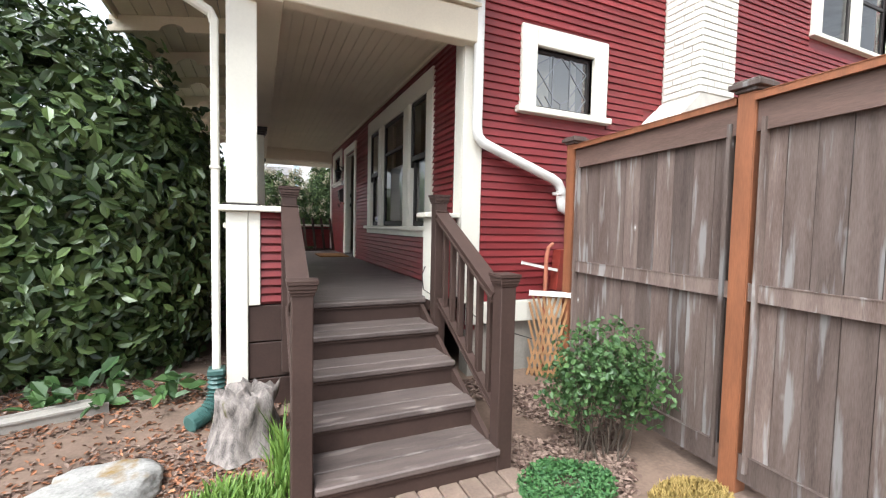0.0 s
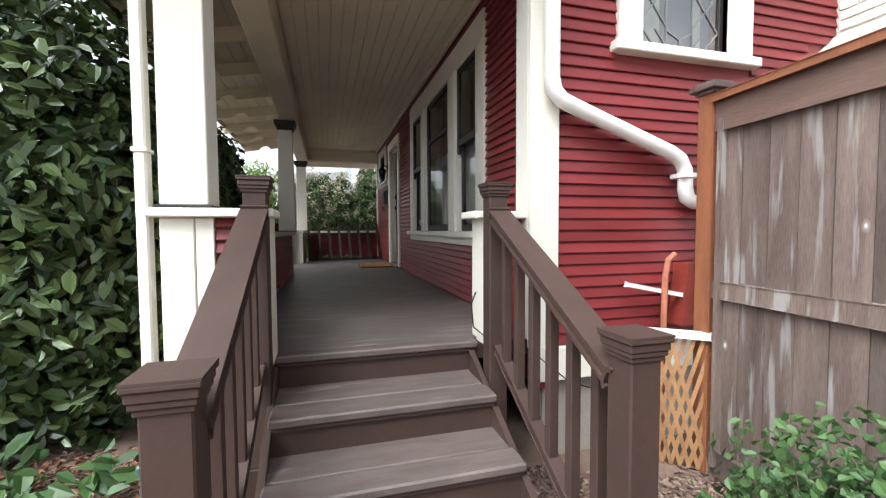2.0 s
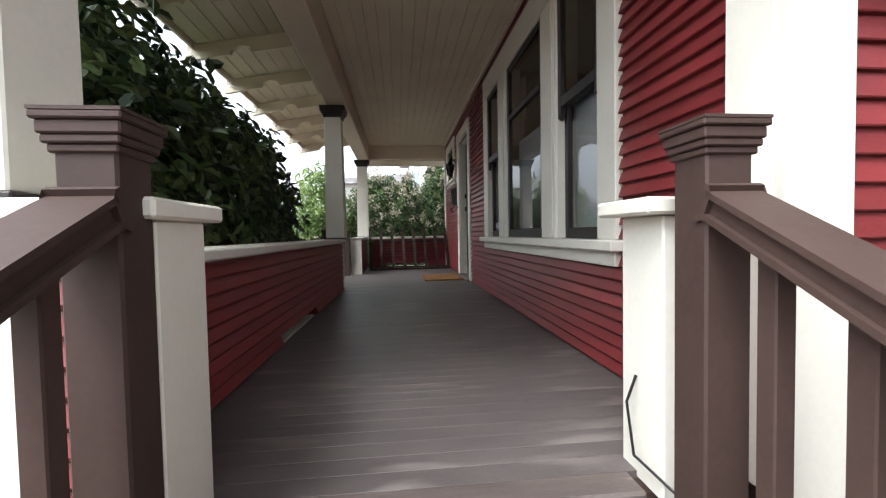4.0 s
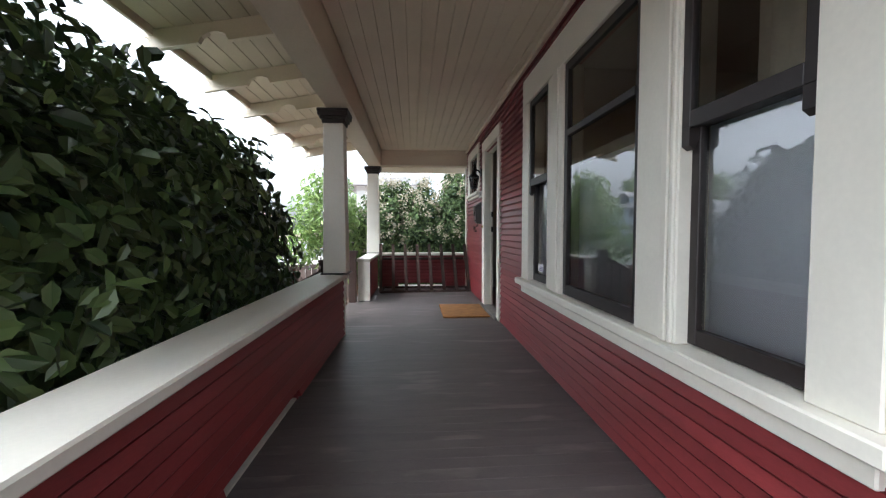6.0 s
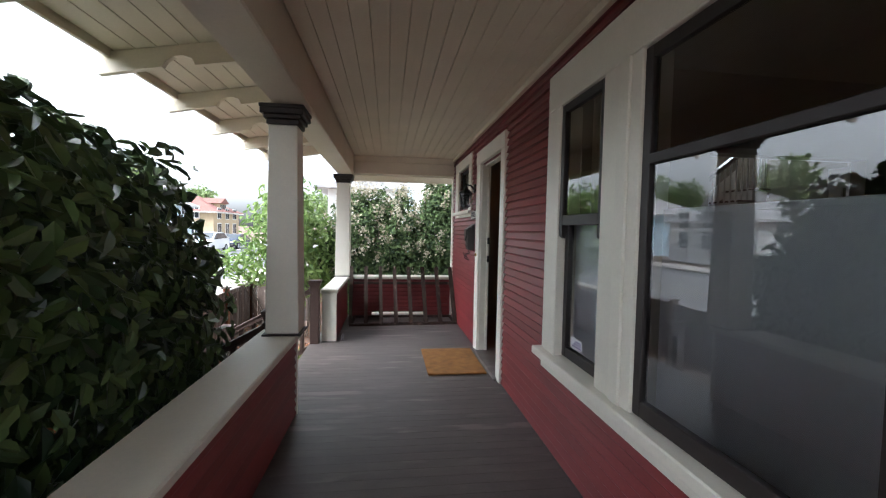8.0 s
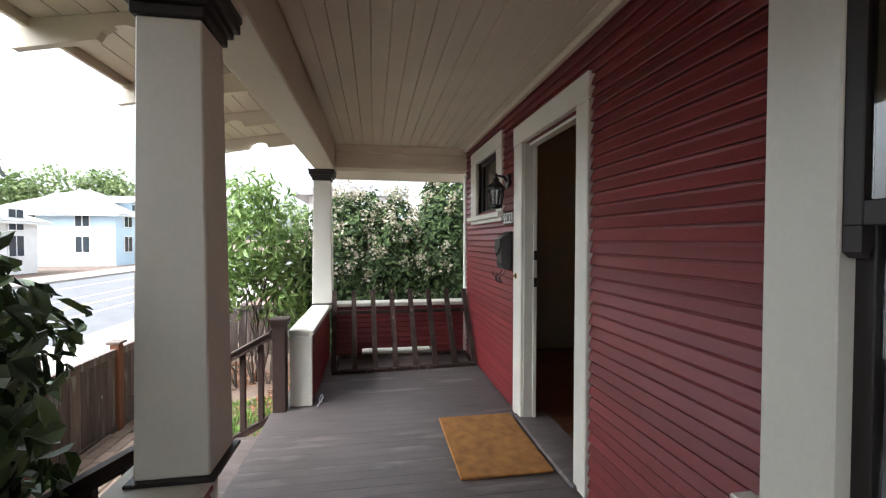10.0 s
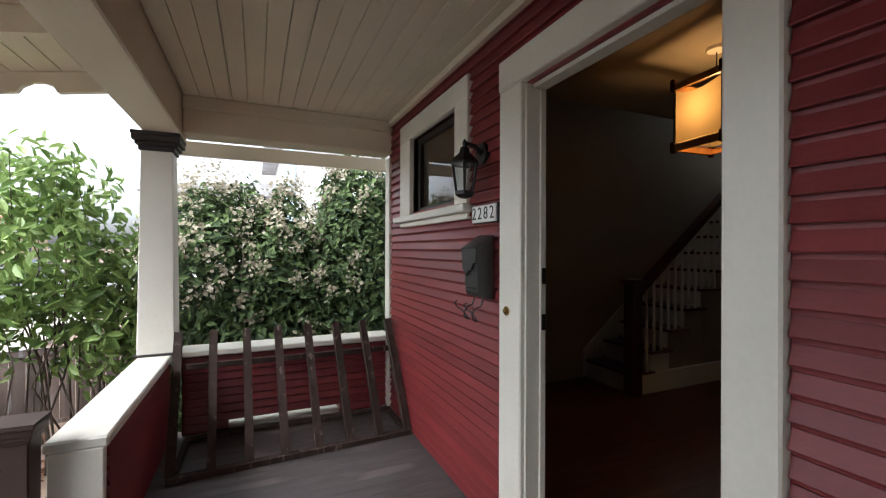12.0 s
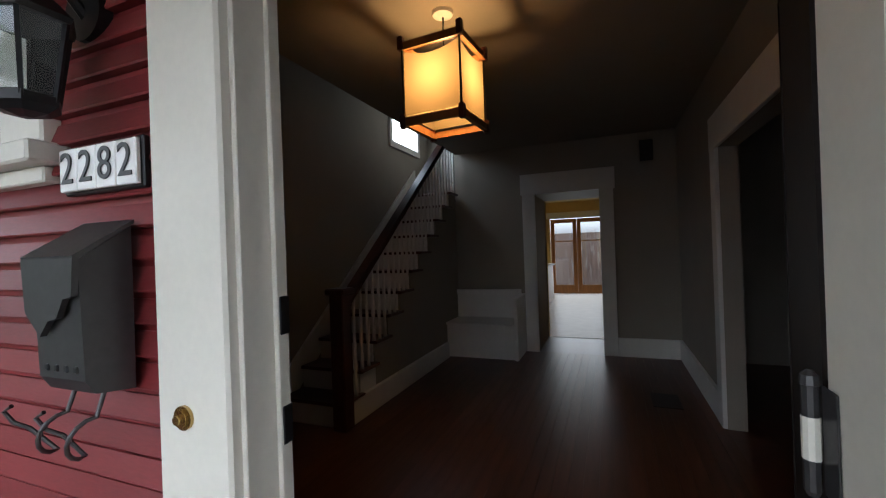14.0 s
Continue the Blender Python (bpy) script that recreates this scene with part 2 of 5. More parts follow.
def box(x0, y0, z0, x1, y1, z1, bevel=0.0, bm=None):
    b = bm or bmesh.new()
    r = bmesh.ops.create_cube(b, size=1)
    for v in r["verts"]:
        v.co = Vector(((x0 + x1) / 2 + v.co.x * (x1 - x0), (y0 + y1) / 2 + v.co.y * (y1 - y0), (z0 + z1) / 2 + v.co.z * (z1 - z0)))
    if bevel:
        es = list({e for v in r["verts"] for e in v.link_edges})
        bmesh.ops.bevel(b, geom=es, offset=bevel, segments=1, affect="EDGES")
    return b


def prism(points, lo, hi, axis, bm=None):
    """A flat outline, drawn out along x, y or z."""
    b = bm or bmesh.new()

    def put(p, h):
        return {"x": (h, p[0], p[1]), "y": (p[0], h, p[1]), "z": (p[0], p[1], h)}[axis]
    va, vb = [b.verts.new(put(p, lo)) for p in points], [b.verts.new(put(p, hi)) for p in points]
    k = len(points)
    b.faces.new(va)
    b.faces.new(vb[::-1])
    for i in range(k):
        b.faces.new((va[i], vb[i], vb[(i + 1) % k], va[(i + 1) % k]))
    bmesh.ops.recalc_face_normals(b, faces=b.faces)
    return b


def tube(points, radius, sides=10, bm=None, radii=None):
    b = bm or bmesh.new()
    pts, rings = [Vector(p) for p in points], []
    for i, p in enumerate(pts):
        d = (pts[min(i + 1, len(pts) - 1)] - pts[max(i - 1, 0)]).normalized()
        u = d.orthogonal().normalized() if i == 0 else (u - d * u.dot(d)).normalized()
        w = d.cross(u)
        r = radii[i] if radii else radius
        rings.append([b.verts.new(p + (u * math.cos(6.2832 * k / sides) + w * math.sin(6.2832 * k / sides)) * r) for k in range(sides)])
    for r0, r1 in zip(rings, rings[1:]):
        for k in range(sides):
            b.faces.new((r0[k], r0[(k + 1) % sides], r1[(k + 1) % sides], r1[k]))
    b.faces.new(rings[0][::-1])
    b.faces.new(rings[-1])
    return b


def beam(p0, p1, w, h, bevel=0.004, bm=None):
    """A straight board of width w and height h from p0 to p1, its height as upright as can be."""
    p0, p1 = Vector(p0), Vector(p1)
    d = p1 - p0
    b = bm or bmesh.new()
    r = bmesh.ops.create_cube(b, size=1)
    f = d.normalized()
    side = f.cross(Vector((0, 0, 1)))
    side = side.normalized() if side.length > 0.01 else Vector((1, 0, 0))
    up = side.cross(f)
    for v in r["verts"]:
        c = v.co.copy()
        v.co = (p0 + p1) / 2 + f * c.x * d.length + side * c.y * w + up * c.z * h
    if bevel:
        bmesh.ops.bevel(b, geom=list({e for v in r["verts"] for e in v.link_edges}), offset=bevel, segments=2, affect="EDGES")
    return b


def lathe(profile, cx, cy, sides=16, bm=None):
    b = bm or bmesh.new()
    rings = [[b.verts.new((cx + r * math.cos(6.2832 * k / sides), cy + r * math.sin(6.2832 * k / sides), z)) for k in range(sides)] for r, z in profile]
    for r0, r1 in zip(rings, rings[1:]):
        for k in range(sides):
            b.faces.new((r0[k], r0[(k + 1) % sides], r1[(k + 1) % sides], r1[k]))
    b.faces.new(rings[0][::-1])
    b.faces.new(rings[-1])
    return b


def sheet(axis, n, a0, z0, a1, z1):
    b = bmesh.new()
    q = [(n, a1, z0), (n, a0, z0), (n, a0, z1), (n, a1, z1)] if axis == "x" else [(a0, n, z0), (a1, n, z0), (a1, n, z1), (a0, n, z1)]
    b.faces.new([b.verts.new(v) for v in q])
    return b


def spans(a0, a1, cuts):
    out, at = [], a0
    for c0, c1 in sorted(cuts):
        if c0 > at:
            out.append((at, min(c0, a1)))
        at = max(at, c1)
    if at < a1:
        out.append((at, a1))
    return [s for s in out if s[1] - s[0] > 0.01]


def holed(axis, n0, n1, a0, a1, z0, z1, holes):
    """A wall across axis x or y, between n0 and n1, with openings (a0, a1, z0, z1)."""
    b = bmesh.new()
    zs = sorted({z0, z1, *[h[2] for h in holes if z0 < h[2] < z1], *[h[3] for h in holes if z0 < h[3] < z1]})
    for lo, hi in zip(zs, zs[1:]):
        cuts = [(h[0], h[1]) for h in holes if h[2] < hi - 1e-4 and h[3] > lo + 1e-4]
        for s0, s1 in spans(a0, a1, cuts):
            if axis == "x":
                box(n0, s0, lo, n1, s1, hi, 0, b)
            else:
                box(s0, n0, lo, s1, n1, hi, 0, b)
    return b


def boards(wall, axis, face, out, a0, a1, z0, z1, holes, step=0.061, material=None, slot=0.014, lip=0.019):
    """Bevelled clapboards on a wall: face is its plane, out +1 or -1 the way they look."""
    z = z0
    while z < z1 - 0.01:
        top = min(z + step, z1)
        cuts = [(h[0], h[1]) for h in holes if h[2] < top - 0.02 and h[3] > z + 0.02]
        for s0, s1 in spans(a0, a1, cuts):
            j = random.uniform(-0.0012, 0.0012)
            pr = [(face, z + slot), (face + out * (lip + j), z + slot), (face + out * (lip + 0.002 + j), z + slot + 0.004), (face + out * 0.006, top), (face, top)]
            if axis == "x":
                b = prism(pr, s0, s1, "y")
            else:
                b = prism(pr, s0, s1, "x")
            part("clapboard", b, material or RED, wall)
        z = top


def leaves_mesh(name, points, normals, size, aspect, material, parent=None, spread=0.9, fold=0.25, pointed=True):
    """Many small folded leaves, each an island of its own."""
    k = len(points)
    rnd = np.random.rand
    nrm = normals + spread * (rnd(k, 3) - 0.5) * 2
    nrm /= np.linalg.norm(nrm, axis=1)[:, None] + 1e-9
    d = rnd(k, 3) - 0.5
    d[:, 2] -= 0.18
    d -= nrm * (d * nrm).sum(1)[:, None]
    d /= np.linalg.norm(d, axis=1)[:, None] + 1e-9
    s = np.cross(nrm, d)
    ln = (size * (0.65 + 0.7 * rnd(k)))[:, None]
    w = ln * aspect
    lift = nrm * ln * fold
    p = points
    vs = np.stack([p - d * ln * 0.5, p - d * ln * 0.18 + s * w * 0.48 + lift * 0.5, p + d * ln * 0.22 + s * w * 0.42 + lift * 0.4, p + d * ln * 0.52 - lift * 0.3,
                   p + d * ln * 0.22 - s * w * 0.42 + lift * 0.4, p - d * ln * 0.18 - s * w * 0.48 + lift * 0.5], 1)
    base = np.arange(k)[:, None] * 6
    faces = np.concatenate([base + np.array([[0, 1, 2, 3]]), base + np.array([[0, 3, 4, 5]])], 0)
    me = bpy.data.meshes.new(name)
    off = where(parent) if parent is not None else Vector((0, 0, 0))
    me.from_pydata((vs.reshape(-1, 3) - np.array(off)).tolist(), [], faces.tolist())
    me.materials.append(material)
    ob = new(name, me)
    ob.parent = parent
    return ob


def blob_points(k, centre, radii, inner=0.72, rough=0.22, freq=1.3, low=-1.0):
    """Points in the uneven outer shell of a rounded mass, with the outward direction of each."""
    pts, nor = [], []
    c, r = Vector(centre), radii
    while len(pts) < k:
        d = Vector((random.gauss(0, 1), random.gauss(0, 1), random.gauss(0, 1))).normalized()
        if d.z < low:
            continue
        wob = 1 + rough * noise.noise(d * freq * 2 + c) + 0.5 * rough * noise.noise(d * freq * 6 + c)
        q = random.uniform(inner, 1.0) ** 0.6 * wob
        p = c + Vector((d.x * r[0], d.y * r[1], d.z * r[2])) * q
        if p.z < 0.03:
            continue
        pts.append(p[:])
        nor.append(Vector((d.x / r[0], d.y / r[1], d.z / r[2] + 0.25)).normalized()[:])
    return np.array(pts), np.array(nor)


# ------------------------------------------------------------- plan
DECKZ, WX, SY, EY = 0.85, 1.98, 3.84, 11.55
CEILZ = 3.30
WIN_HOLES = [(4.85, 5.365, 1.47, 2.94), (5.64, 6.55, 1.47, 2.94), (6.84, 7.34, 1.47, 2.94)]
DOOR = (8.65, 9.50, 0.87, 2.93)
SMALL = (10.16, 10.93, 2.49, 3.03)
LEADW = (2.63, 3.32, 2.62, 3.17)
UPPER = (7.25, 9.1, 4.2, 5.6)


def ground_height(x, y):
    if x < -3.0:
        return -0.02 - min(1.0, (-3.0 - x) / 0.8) * 0.1
    s = max(0.0, min(1.0, (y - 2.7) / 1.6))
    s = s * s * (3 - 2 * s)
    return 0.01 + 0.13 * s + 0.018 * noise.noise(Vector((x * 1.3, y * 1.3, 0)))


def build_ground():
    fine = [-3.4 + 0.15 * i for i in range(60)]
    xs = [-1500, -400, -120, -50, -20, -8, -5] + fine + [7, 10, 20, 60, 300, 1500]
    ys = [-1500, -300, -60, -20, -8, -4, -2] + [-1 + 0.15 * i for i in range(107)] + [17, 22, 40, 90, 300, 1500]
    vs = [(x, y, ground_height(x, y)) for y in ys for x in xs]
    k = len(xs)
    fs = [(j * k + i, j * k + i + 1, (j + 1) * k + i + 1, (j + 1) * k + i) for j in range(len(ys) - 1) for i in range(k - 1)]
    me = bpy.data.meshes.new("ground")
    me.from_pydata(vs, [], fs)
    me.materials.append(SOIL)
    for f in me.polygons:
        f.use_smooth = True
    tagged(new("ground", me), "dry brown garden soil with leaf litter", "ground", kind="structure")


build_ground()


def slab(name, b, m, label, cat, kind="structure"):
    return tagged(part(name, b, m), label, cat, kind=kind)


# street
slab("road", box(-15.5, -60, -0.3, -5.6, 160, -0.085), ASPHALT, "grey asphalt street with painted lines", "road")
for nm, x0, x1, h in (("pavement", -5.4, -3.6, 0.03), ("pavement", -18.2, -15.7, 0.03)):
    slab(nm, box(x0, -60, -0.3, x1, 160, h, 0.01), KERB, "pale concrete pavement beside the street", "pavement")
for x0 in (-5.6, -15.7):
    slab("kerb", box(x0, -60, -0.3, x0 + 0.2, 160, 0.04, 0.02), KERB, "pale concrete kerb at the road edge", "kerb")
lines = thing("road_marking", (-10, 20, -0.08), "white and yellow painted road lines", "road marking", kind="structure")
for x0, m in ((-10.6, PAINTLINE), (-9.2, YELLOWLINE), (-7.9, PAINTLINE), (-13.3, PAINTLINE)):
    part("line", box(x0, -60, -0.084, x0 + 0.11, 160, -0.079), m, lines)

# ------------------------------------------------------------- house walls
wall_front = tagged(part("wall_front", holed("x", WX, WX + 0.08, SY, EY, 0.55, 6.5, WIN_HOLES + [DOOR, SMALL]), RED), "deep red painted clapboard house wall", "wall", kind="structure")
wall_side = tagged(part("wall_side", holed("y", SY, SY + 0.14, WX, 12.0, 0.62, 6.5, [LEADW, UPPER]), RED), "red clapboard side wall of the house", "wall", kind="structure")
tagged(part("wall_far_side", box(WX + 0.08, EY - 0.04, 0.5, 14.0, EY, 6.5), WHITEP), "plain closing house wall", "wall", kind="structure")
# unseen slab and walls, added to keep sky light out of the rooms
slab("roof_light_block", box(WX + 0.01, SY + 0.01, 6.5, 14.0, EY - 0.01, 6.6), GREYROOF, "unseen grey slab added to keep sky light out of the house", "roof")
slab("back_light_block_upper", box(13.61, SY + 0.15, 3.5, 13.7, EY - 0.15, 6.5), WHITEP, "unseen plain back wall added to block sky light", "wall")
slab("back_light_block", box(13.61, SY + 0.15, 0.6, 13.7, 6.98, 3.5), WHITEP, "unseen plain back wall added to block sky light", "wall")
slab("side_light_block", box(12.0, SY, 0.6, 13.7, SY + 0.14, 6.5), WHITEP, "unseen plain side wall added to block sky light", "wall")
slab("foundation", box(WX + 0.03, SY + 0.03, -0.2, 12.0, SY + 0.2, 0.62), CONCRETE, "pale concrete foundation under the house", "foundation")
slab("skirt_board", box(WX - 0.02, SY - 0.035, 0.60, 12.0, SY, 0.80, 0.006), CREAM, "cream skirting board above the foundation", "trim")
TRIMS = [(4.68, 7.53, 1.36, 3.17), (8.515, 9.67, 0.5, 3.085), (10.0, 11.15, 2.38, 3.17), (SY, SY + 0.16, 0, 7), (EY - 0.1, EY, 0, 7)]
boards(wall_front, "x", WX, -1, SY, EY, 0.855, 3.255, TRIMS)
boards(wall_side, "y", SY, -1, WX + 0.102, 12.0, 0.80, 6.4, [(2.46, 3.52, 2.5, 3.36), (4.30, 4.82, 2.7, 7), (4.03, 5.13, 0, 2.75), (7.02, 9.3, 4.03, 5.8)], 0.068, slot=0.006, lip=0.017)
for nm, b, lb in (("corner_board", box(WX - 0.09, SY - 0.032, 0.80, WX + 0.095, SY, 6.4, 0.004), "cream painted corner board"),
                  ("corner_board", box(WX - 0.09, SY + 0.001, 0.85, WX, SY + 0.155, CEILZ - 0.002, 0.004), "cream painted corner board"),
                  ("corner_board", box(WX - 0.032, EY - 0.09, 0.86, WX, EY + 0.02, 3.0, 0.004), "cream painted corner board")):
    slab(nm, b, CREAM, lb, "trim")
slab("frieze_board", box(WX - 0.05, SY + 0.16, 3.255, WX, EY, CEILZ - 0.002, 0.004), CEIL, "cream frieze board under the porch ceiling", "trim")


# windows
def sash(win, name, x, y0, y1, z0, z1, w=0.045, pane=True, deep=0.035):
    fr = bmesh.new()
    box(x, y0, z0, x + deep, y0 + w, z1, 0.003, fr)
    box(x, y1 - w, z0, x + deep, y1, z1, 0.003, fr)
    box(x + 0.001, y0 + w, z0, x + deep - 0.001, y1 - w, z0 + w * 1.3, 0.003, fr)
    box(x + 0.001, y0 + w, z1 - w, x + deep - 0.001, y1 - w, z1, 0.003, fr)
    s = part(name, fr, BLACKBROWN, win, "dark brown painted sash")
    if name == "upper_sash":
        for a, c in ((y0, y0 + w), (y1 - w, y1)):
            part("sash_horn", prism([(x, z0), (x + deep, z0), (x + deep, z0 - 0.035), (x + deep * 0.6, z0 - 0.075), (x, z0 - 0.06)], a, c, "y"), BLACKBROWN, s)
    g = part("pane", sheet("x", x + deep * 0.4, y0 + w - 0.004, z0 + w, y1 - w + 0.004, z1 - w + 0.004), GLASS, s, "clear glass reflecting the street")
    g.visible_shadow = False
    return s


win = thing("window_1", (WX, 6.15, 1.4), "triple sash window with cream casing and dark sashes", "window", kind="structure")
xo = WX - 0.036
part("sill", box(WX - 0.085, 4.63, 1.425, WX + 0.05, 7.58, 1.475, 0.006), CREAM, win)
part("apron", box(WX - 0.04, 4.68, 1.355, WX, 7.53, 1.425, 0.005), CREAM, win)
part("head_casing", box(xo, 4.68, 2.945, WX + 0.03, 7.53, 3.165, 0.005), CREAM, win)
for y0, y1 in ((4.68, 4.854), (5.361, 5.644), (6.546, 6.844), (7.336, 7.53)):
    part("casing", box(xo, y0, 1.475, WX + 0.10, y1, 2.945, 0.005), CREAM, win)
for y0, y1 in ((5.372, 5.396), (5.41, 5.45), (6.62, 6.70)):
    part("mullion_strip", box(xo - 0.012, y0, 1.476, xo + 0.01, y1, 2.944, 0.004), CREAM, win)
for y0, y1 in ((4.85, 5.365), (6.84, 7.34)):
    sash(win, "lower_sash", WX + 0.015, y0, y1, 1.48, 2.30)
    sash(win, "upper_sash", WX - 0.026, y0, y1, 2.25, 2.94)
sash(win, "fixed_sash", WX - 0.022, 5.64, 6.55, 1.48, 2.94, 0.05)
part("transom_bar", box(WX - 0.028, 5.69, 2.48, WX + 0.01, 6.50, 2.52, 0.004), BLACKBROWN, win)
for i, (y0, y1, zt) in enumerate(((4.85, 5.365, 2.28), (5.64, 6.55, 2.30), (6.84, 7.34, 2.28))):
    bl = part("shade", box(WX + 0.082, y0 - 0.04, 1.44, WX + 0.087, y1 + 0.04, zt), BLIND, win, "pale translucent shade behind the lower glass")
    part("shade_rail", box(WX + 0.081, y0 - 0.04, zt - 0.012, WX + 0.094, y1 + 0.04, zt + 0.012, 0.003), BLIND, bl)


def curtain(y0, y1):
    k = 44
    pts = [(WX + 0.26 + 0.025 * math.sin(i * 1.25) + 0.01 * math.sin(i * 0.47), y0 + (y1 - y0) * i / k) for i in range(k + 1)]
    b = bmesh.new()
    rows = [[b.verts.new((p[0] + off, p[1], z)) for p in pts] for off in (0, 0.006) for z in (1.2, 3.05)]
    for r0, r1 in ((rows[0], rows[1]), (rows[2], rows[3])):
        for i in range(k):
            b.faces.new((r0[i], r0[i + 1], r1[i + 1], r1[i]))
    return part("curtain", b, CURTAIN, win, "beige pleated curtain hanging inside", smooth=True)


curtain(4.75, 5.35)
curtain(7.0, 7.5)

w2 = thing("window_2", (WX, 10.55, 2.4), "small porch window with cream casing", "window", kind="structure")
part("head_casing", box(xo, 10.0, 3.03, WX + 0.03, 11.15, 3.165, 0.005), CREAM, w2)
for y0, y1 in ((10.0, 10.16), (10.93, 11.15)):
    part("casing", box(xo, y0, 2.46, WX + 0.09, y1, 3.03, 0.005), CREAM, w2)
part("sill", box(WX - 0.075, 9.97, 2.415, WX + 0.05, 11.21, 2.46, 0.005), CREAM, w2)
part("apron", box(WX - 0.035, 10.0, 2.38, WX, 11.15, 2.415, 0.004), CREAM, w2)
sash(w2, "sash", WX + 0.03, 10.165, 10.925, 2.465, 3.028, 0.04)


def side_window(name, hole, t, label):
    x0, x1, z0, z1 = hole
    w = thing(name, ((x0 + x1) / 2, SY, z0), label, "window", kind="structure")
    for a0, a1 in ((x0 - t, x0), (x1, x1 + t)):
        part("casing", box(a0, SY - 0.045, z0 - 0.02, a1, SY + 0.09, z1 + t, 0.005), CREAM, w)
    part("head_casing", box(x0, SY - 0.044, z1, x1, SY + 0.09, z1 + t, 0.005), CREAM, w)
    part("sill", box(x0 - t - 0.04, SY - 0.08, z0 - 0.08, x1 + t + 0.04, SY + 0.08, z0 - 0.02, 0.006), CREAM, w)
    return w


lw = side_window("window_3", LEADW, 0.17, "leaded diamond pane window in cream casing")
fr = bmesh.new()
x0, x1, z0, z1 = LEADW
for a in ((x0, z0 - 0.02, x0 + 0.035, z1), (x1 - 0.035, z0 - 0.02, x1, z1), (x0 + 0.035, z0 - 0.02, x1 - 0.035, z0 + 0.025), (x0 + 0.035, z1 - 0.035, x1 - 0.035, z1)):
    box(a[0], SY + 0.03, a[1], a[2], SY + 0.06, a[3], 0.003, fr)
sf = part("sash", fr, BLACKBROWN, lw, "dark painted sash")
g = part("pane", sheet("y", SY + 0.045, x0 + 0.03, z0 + 0.02, x1 - 0.03, z1 - 0.03), LEADGLASS, sf)
g.visible_shadow = False
# two pale strips added behind the glass so that its panes look brighter
for a0, a1 in ((x0 + 0.03, x0 + 0.23), (x1 - 0.20, x1 - 0.13)):
    part("pale_backing", box(a0, SY + 0.085, z0, a1, SY + 0.092, z1 - 0.02, 0.002), CURTAIN, lw, "pale strip added behind the leaded glass to brighten it")
cx, cz, hx, hz = (x0 + x1) / 2, (z0 + z1) / 2, (x1 - x0) / 2 - 0.035, (z1 - z0) / 2 - 0.03
for a, b_ in (((-0.33, -1), (-0.33, 1)), ((0.33, -1), (0.33, 1)), ((-1, 0.5), (-0.33, 1)), ((-1, 0.5), (-0.66, 0)), ((-0.66, 0), (-0.33, 0.5)), ((-0.66, 0), (-0.33, -0.5)), ((-0.66, 0), (-1, -0.5)),
              ((-1, -0.5), (-0.66, -1)), ((1, 0.5), (0.33, 1)), ((1, 0.5), (0.66, 0)), ((0.66, 0), (0.33, 0.5)), ((0.66, 0), (0.33, -0.5)), ((0.66, 0), (1, -0.5)), ((1, -0.5), (0.66, -1)),
              ((-0.33, 0.6), (0, 1)), ((0.33, 0.6), (0, 1)), ((-0.33, -0.6), (0, -0.8)), ((0.33, -0.6), (0, -0.8)), ((0, -0.8), (0, -1)), ((-0.33, -1), (-0.6, -0.6)), ((0.33, -1), (0.6, -0.6))):
    part("came", beam((cx + a[0] * hx, SY + 0.042, cz + a[1] * hz), (cx + b_[0] * hx, SY + 0.042, cz + b_[1] * hz), 0.008, 0.010, 0), LEAD, sf)

uw = side_window("window_4", UPPER, 0.2, "upstairs double window in cream casing")
part("mullion", box(8.10, SY - 0.04, 4.18, 8.26, SY + 0.09, 5.6, 0.005), CREAM, uw)
for a0, a1 in ((7.25, 8.10), (8.26, 9.1)):
    fr = bmesh.new()
    for c in ((a0, 4.18, a0 + 0.06, 5.6), (a1 - 0.06, 4.18, a1, 5.6), (a0 + 0.06, 4.18, a1 - 0.06, 4.25), (a0 + 0.06, 4.9, a1 - 0.06, 4.95)):
        box(c[0], SY + 0.03, c[1], c[2], SY + 0.06, c[3], 0.003, fr)
    s = part("sash", fr, BLACKBROWN, uw)
    part("pane", sheet("y", SY + 0.045, a0 + 0.05, 4.2, a1 - 0.05, 5.6), GLASS, s).visible_shadow = False

# front door casing and open door leaf
dc = thing("door_casing", (WX, 9.08, 0.86), "cream door casing around the open front door", "door frame", kind="structure")
part("casing", box(xo, 8.52, 0.862, WX + 0.02, 8.649, 2.94, 0.006), CREAM, dc)
part("casing", box(xo, 9.498, 0.862, WX + 0.02, 9.67, 2.94, 0.006), CREAM, dc)
part("head_casing", box(xo - 0.004, 8.515, 2.94, WX + 0.02, 9.675, 3.082, 0.006), CREAM, dc)
part("jamb", box(WX - 0.012, 8.635, 0.862, WX + 0.13, 8.664, 2.93, 0.002), CREAM, dc)
j = part("jamb", box(WX - 0.012, 9.488, 0.862, WX + 0.085, 9.515, 2.93, 0.002), CREAM, dc)
part("stop", box(WX + 0.055, 9.476, 0.862, WX + 0.083, 9.4875, 2.91, 0.002), CREAM, j)
part("jamb", box(WX + 0.022, 8.665, 2.912, WX + 0.084, 9.487, 2.937, 0.002), CREAM, dc)
for z in (1.90, 2.10):
    part("strike_plate", box(WX + 0.058, 9.472, z - 0.035, WX + 0.082, 9.4755, z + 0.035, 0.002), BLACKMETAL, j, "black strike plate in the jamb")
part("threshold", box(WX - 0.06, 8.60, 0.855, WX + 0.2, 9.58, 0.885, 0.008), DECK, dc, "worn grey threshold")

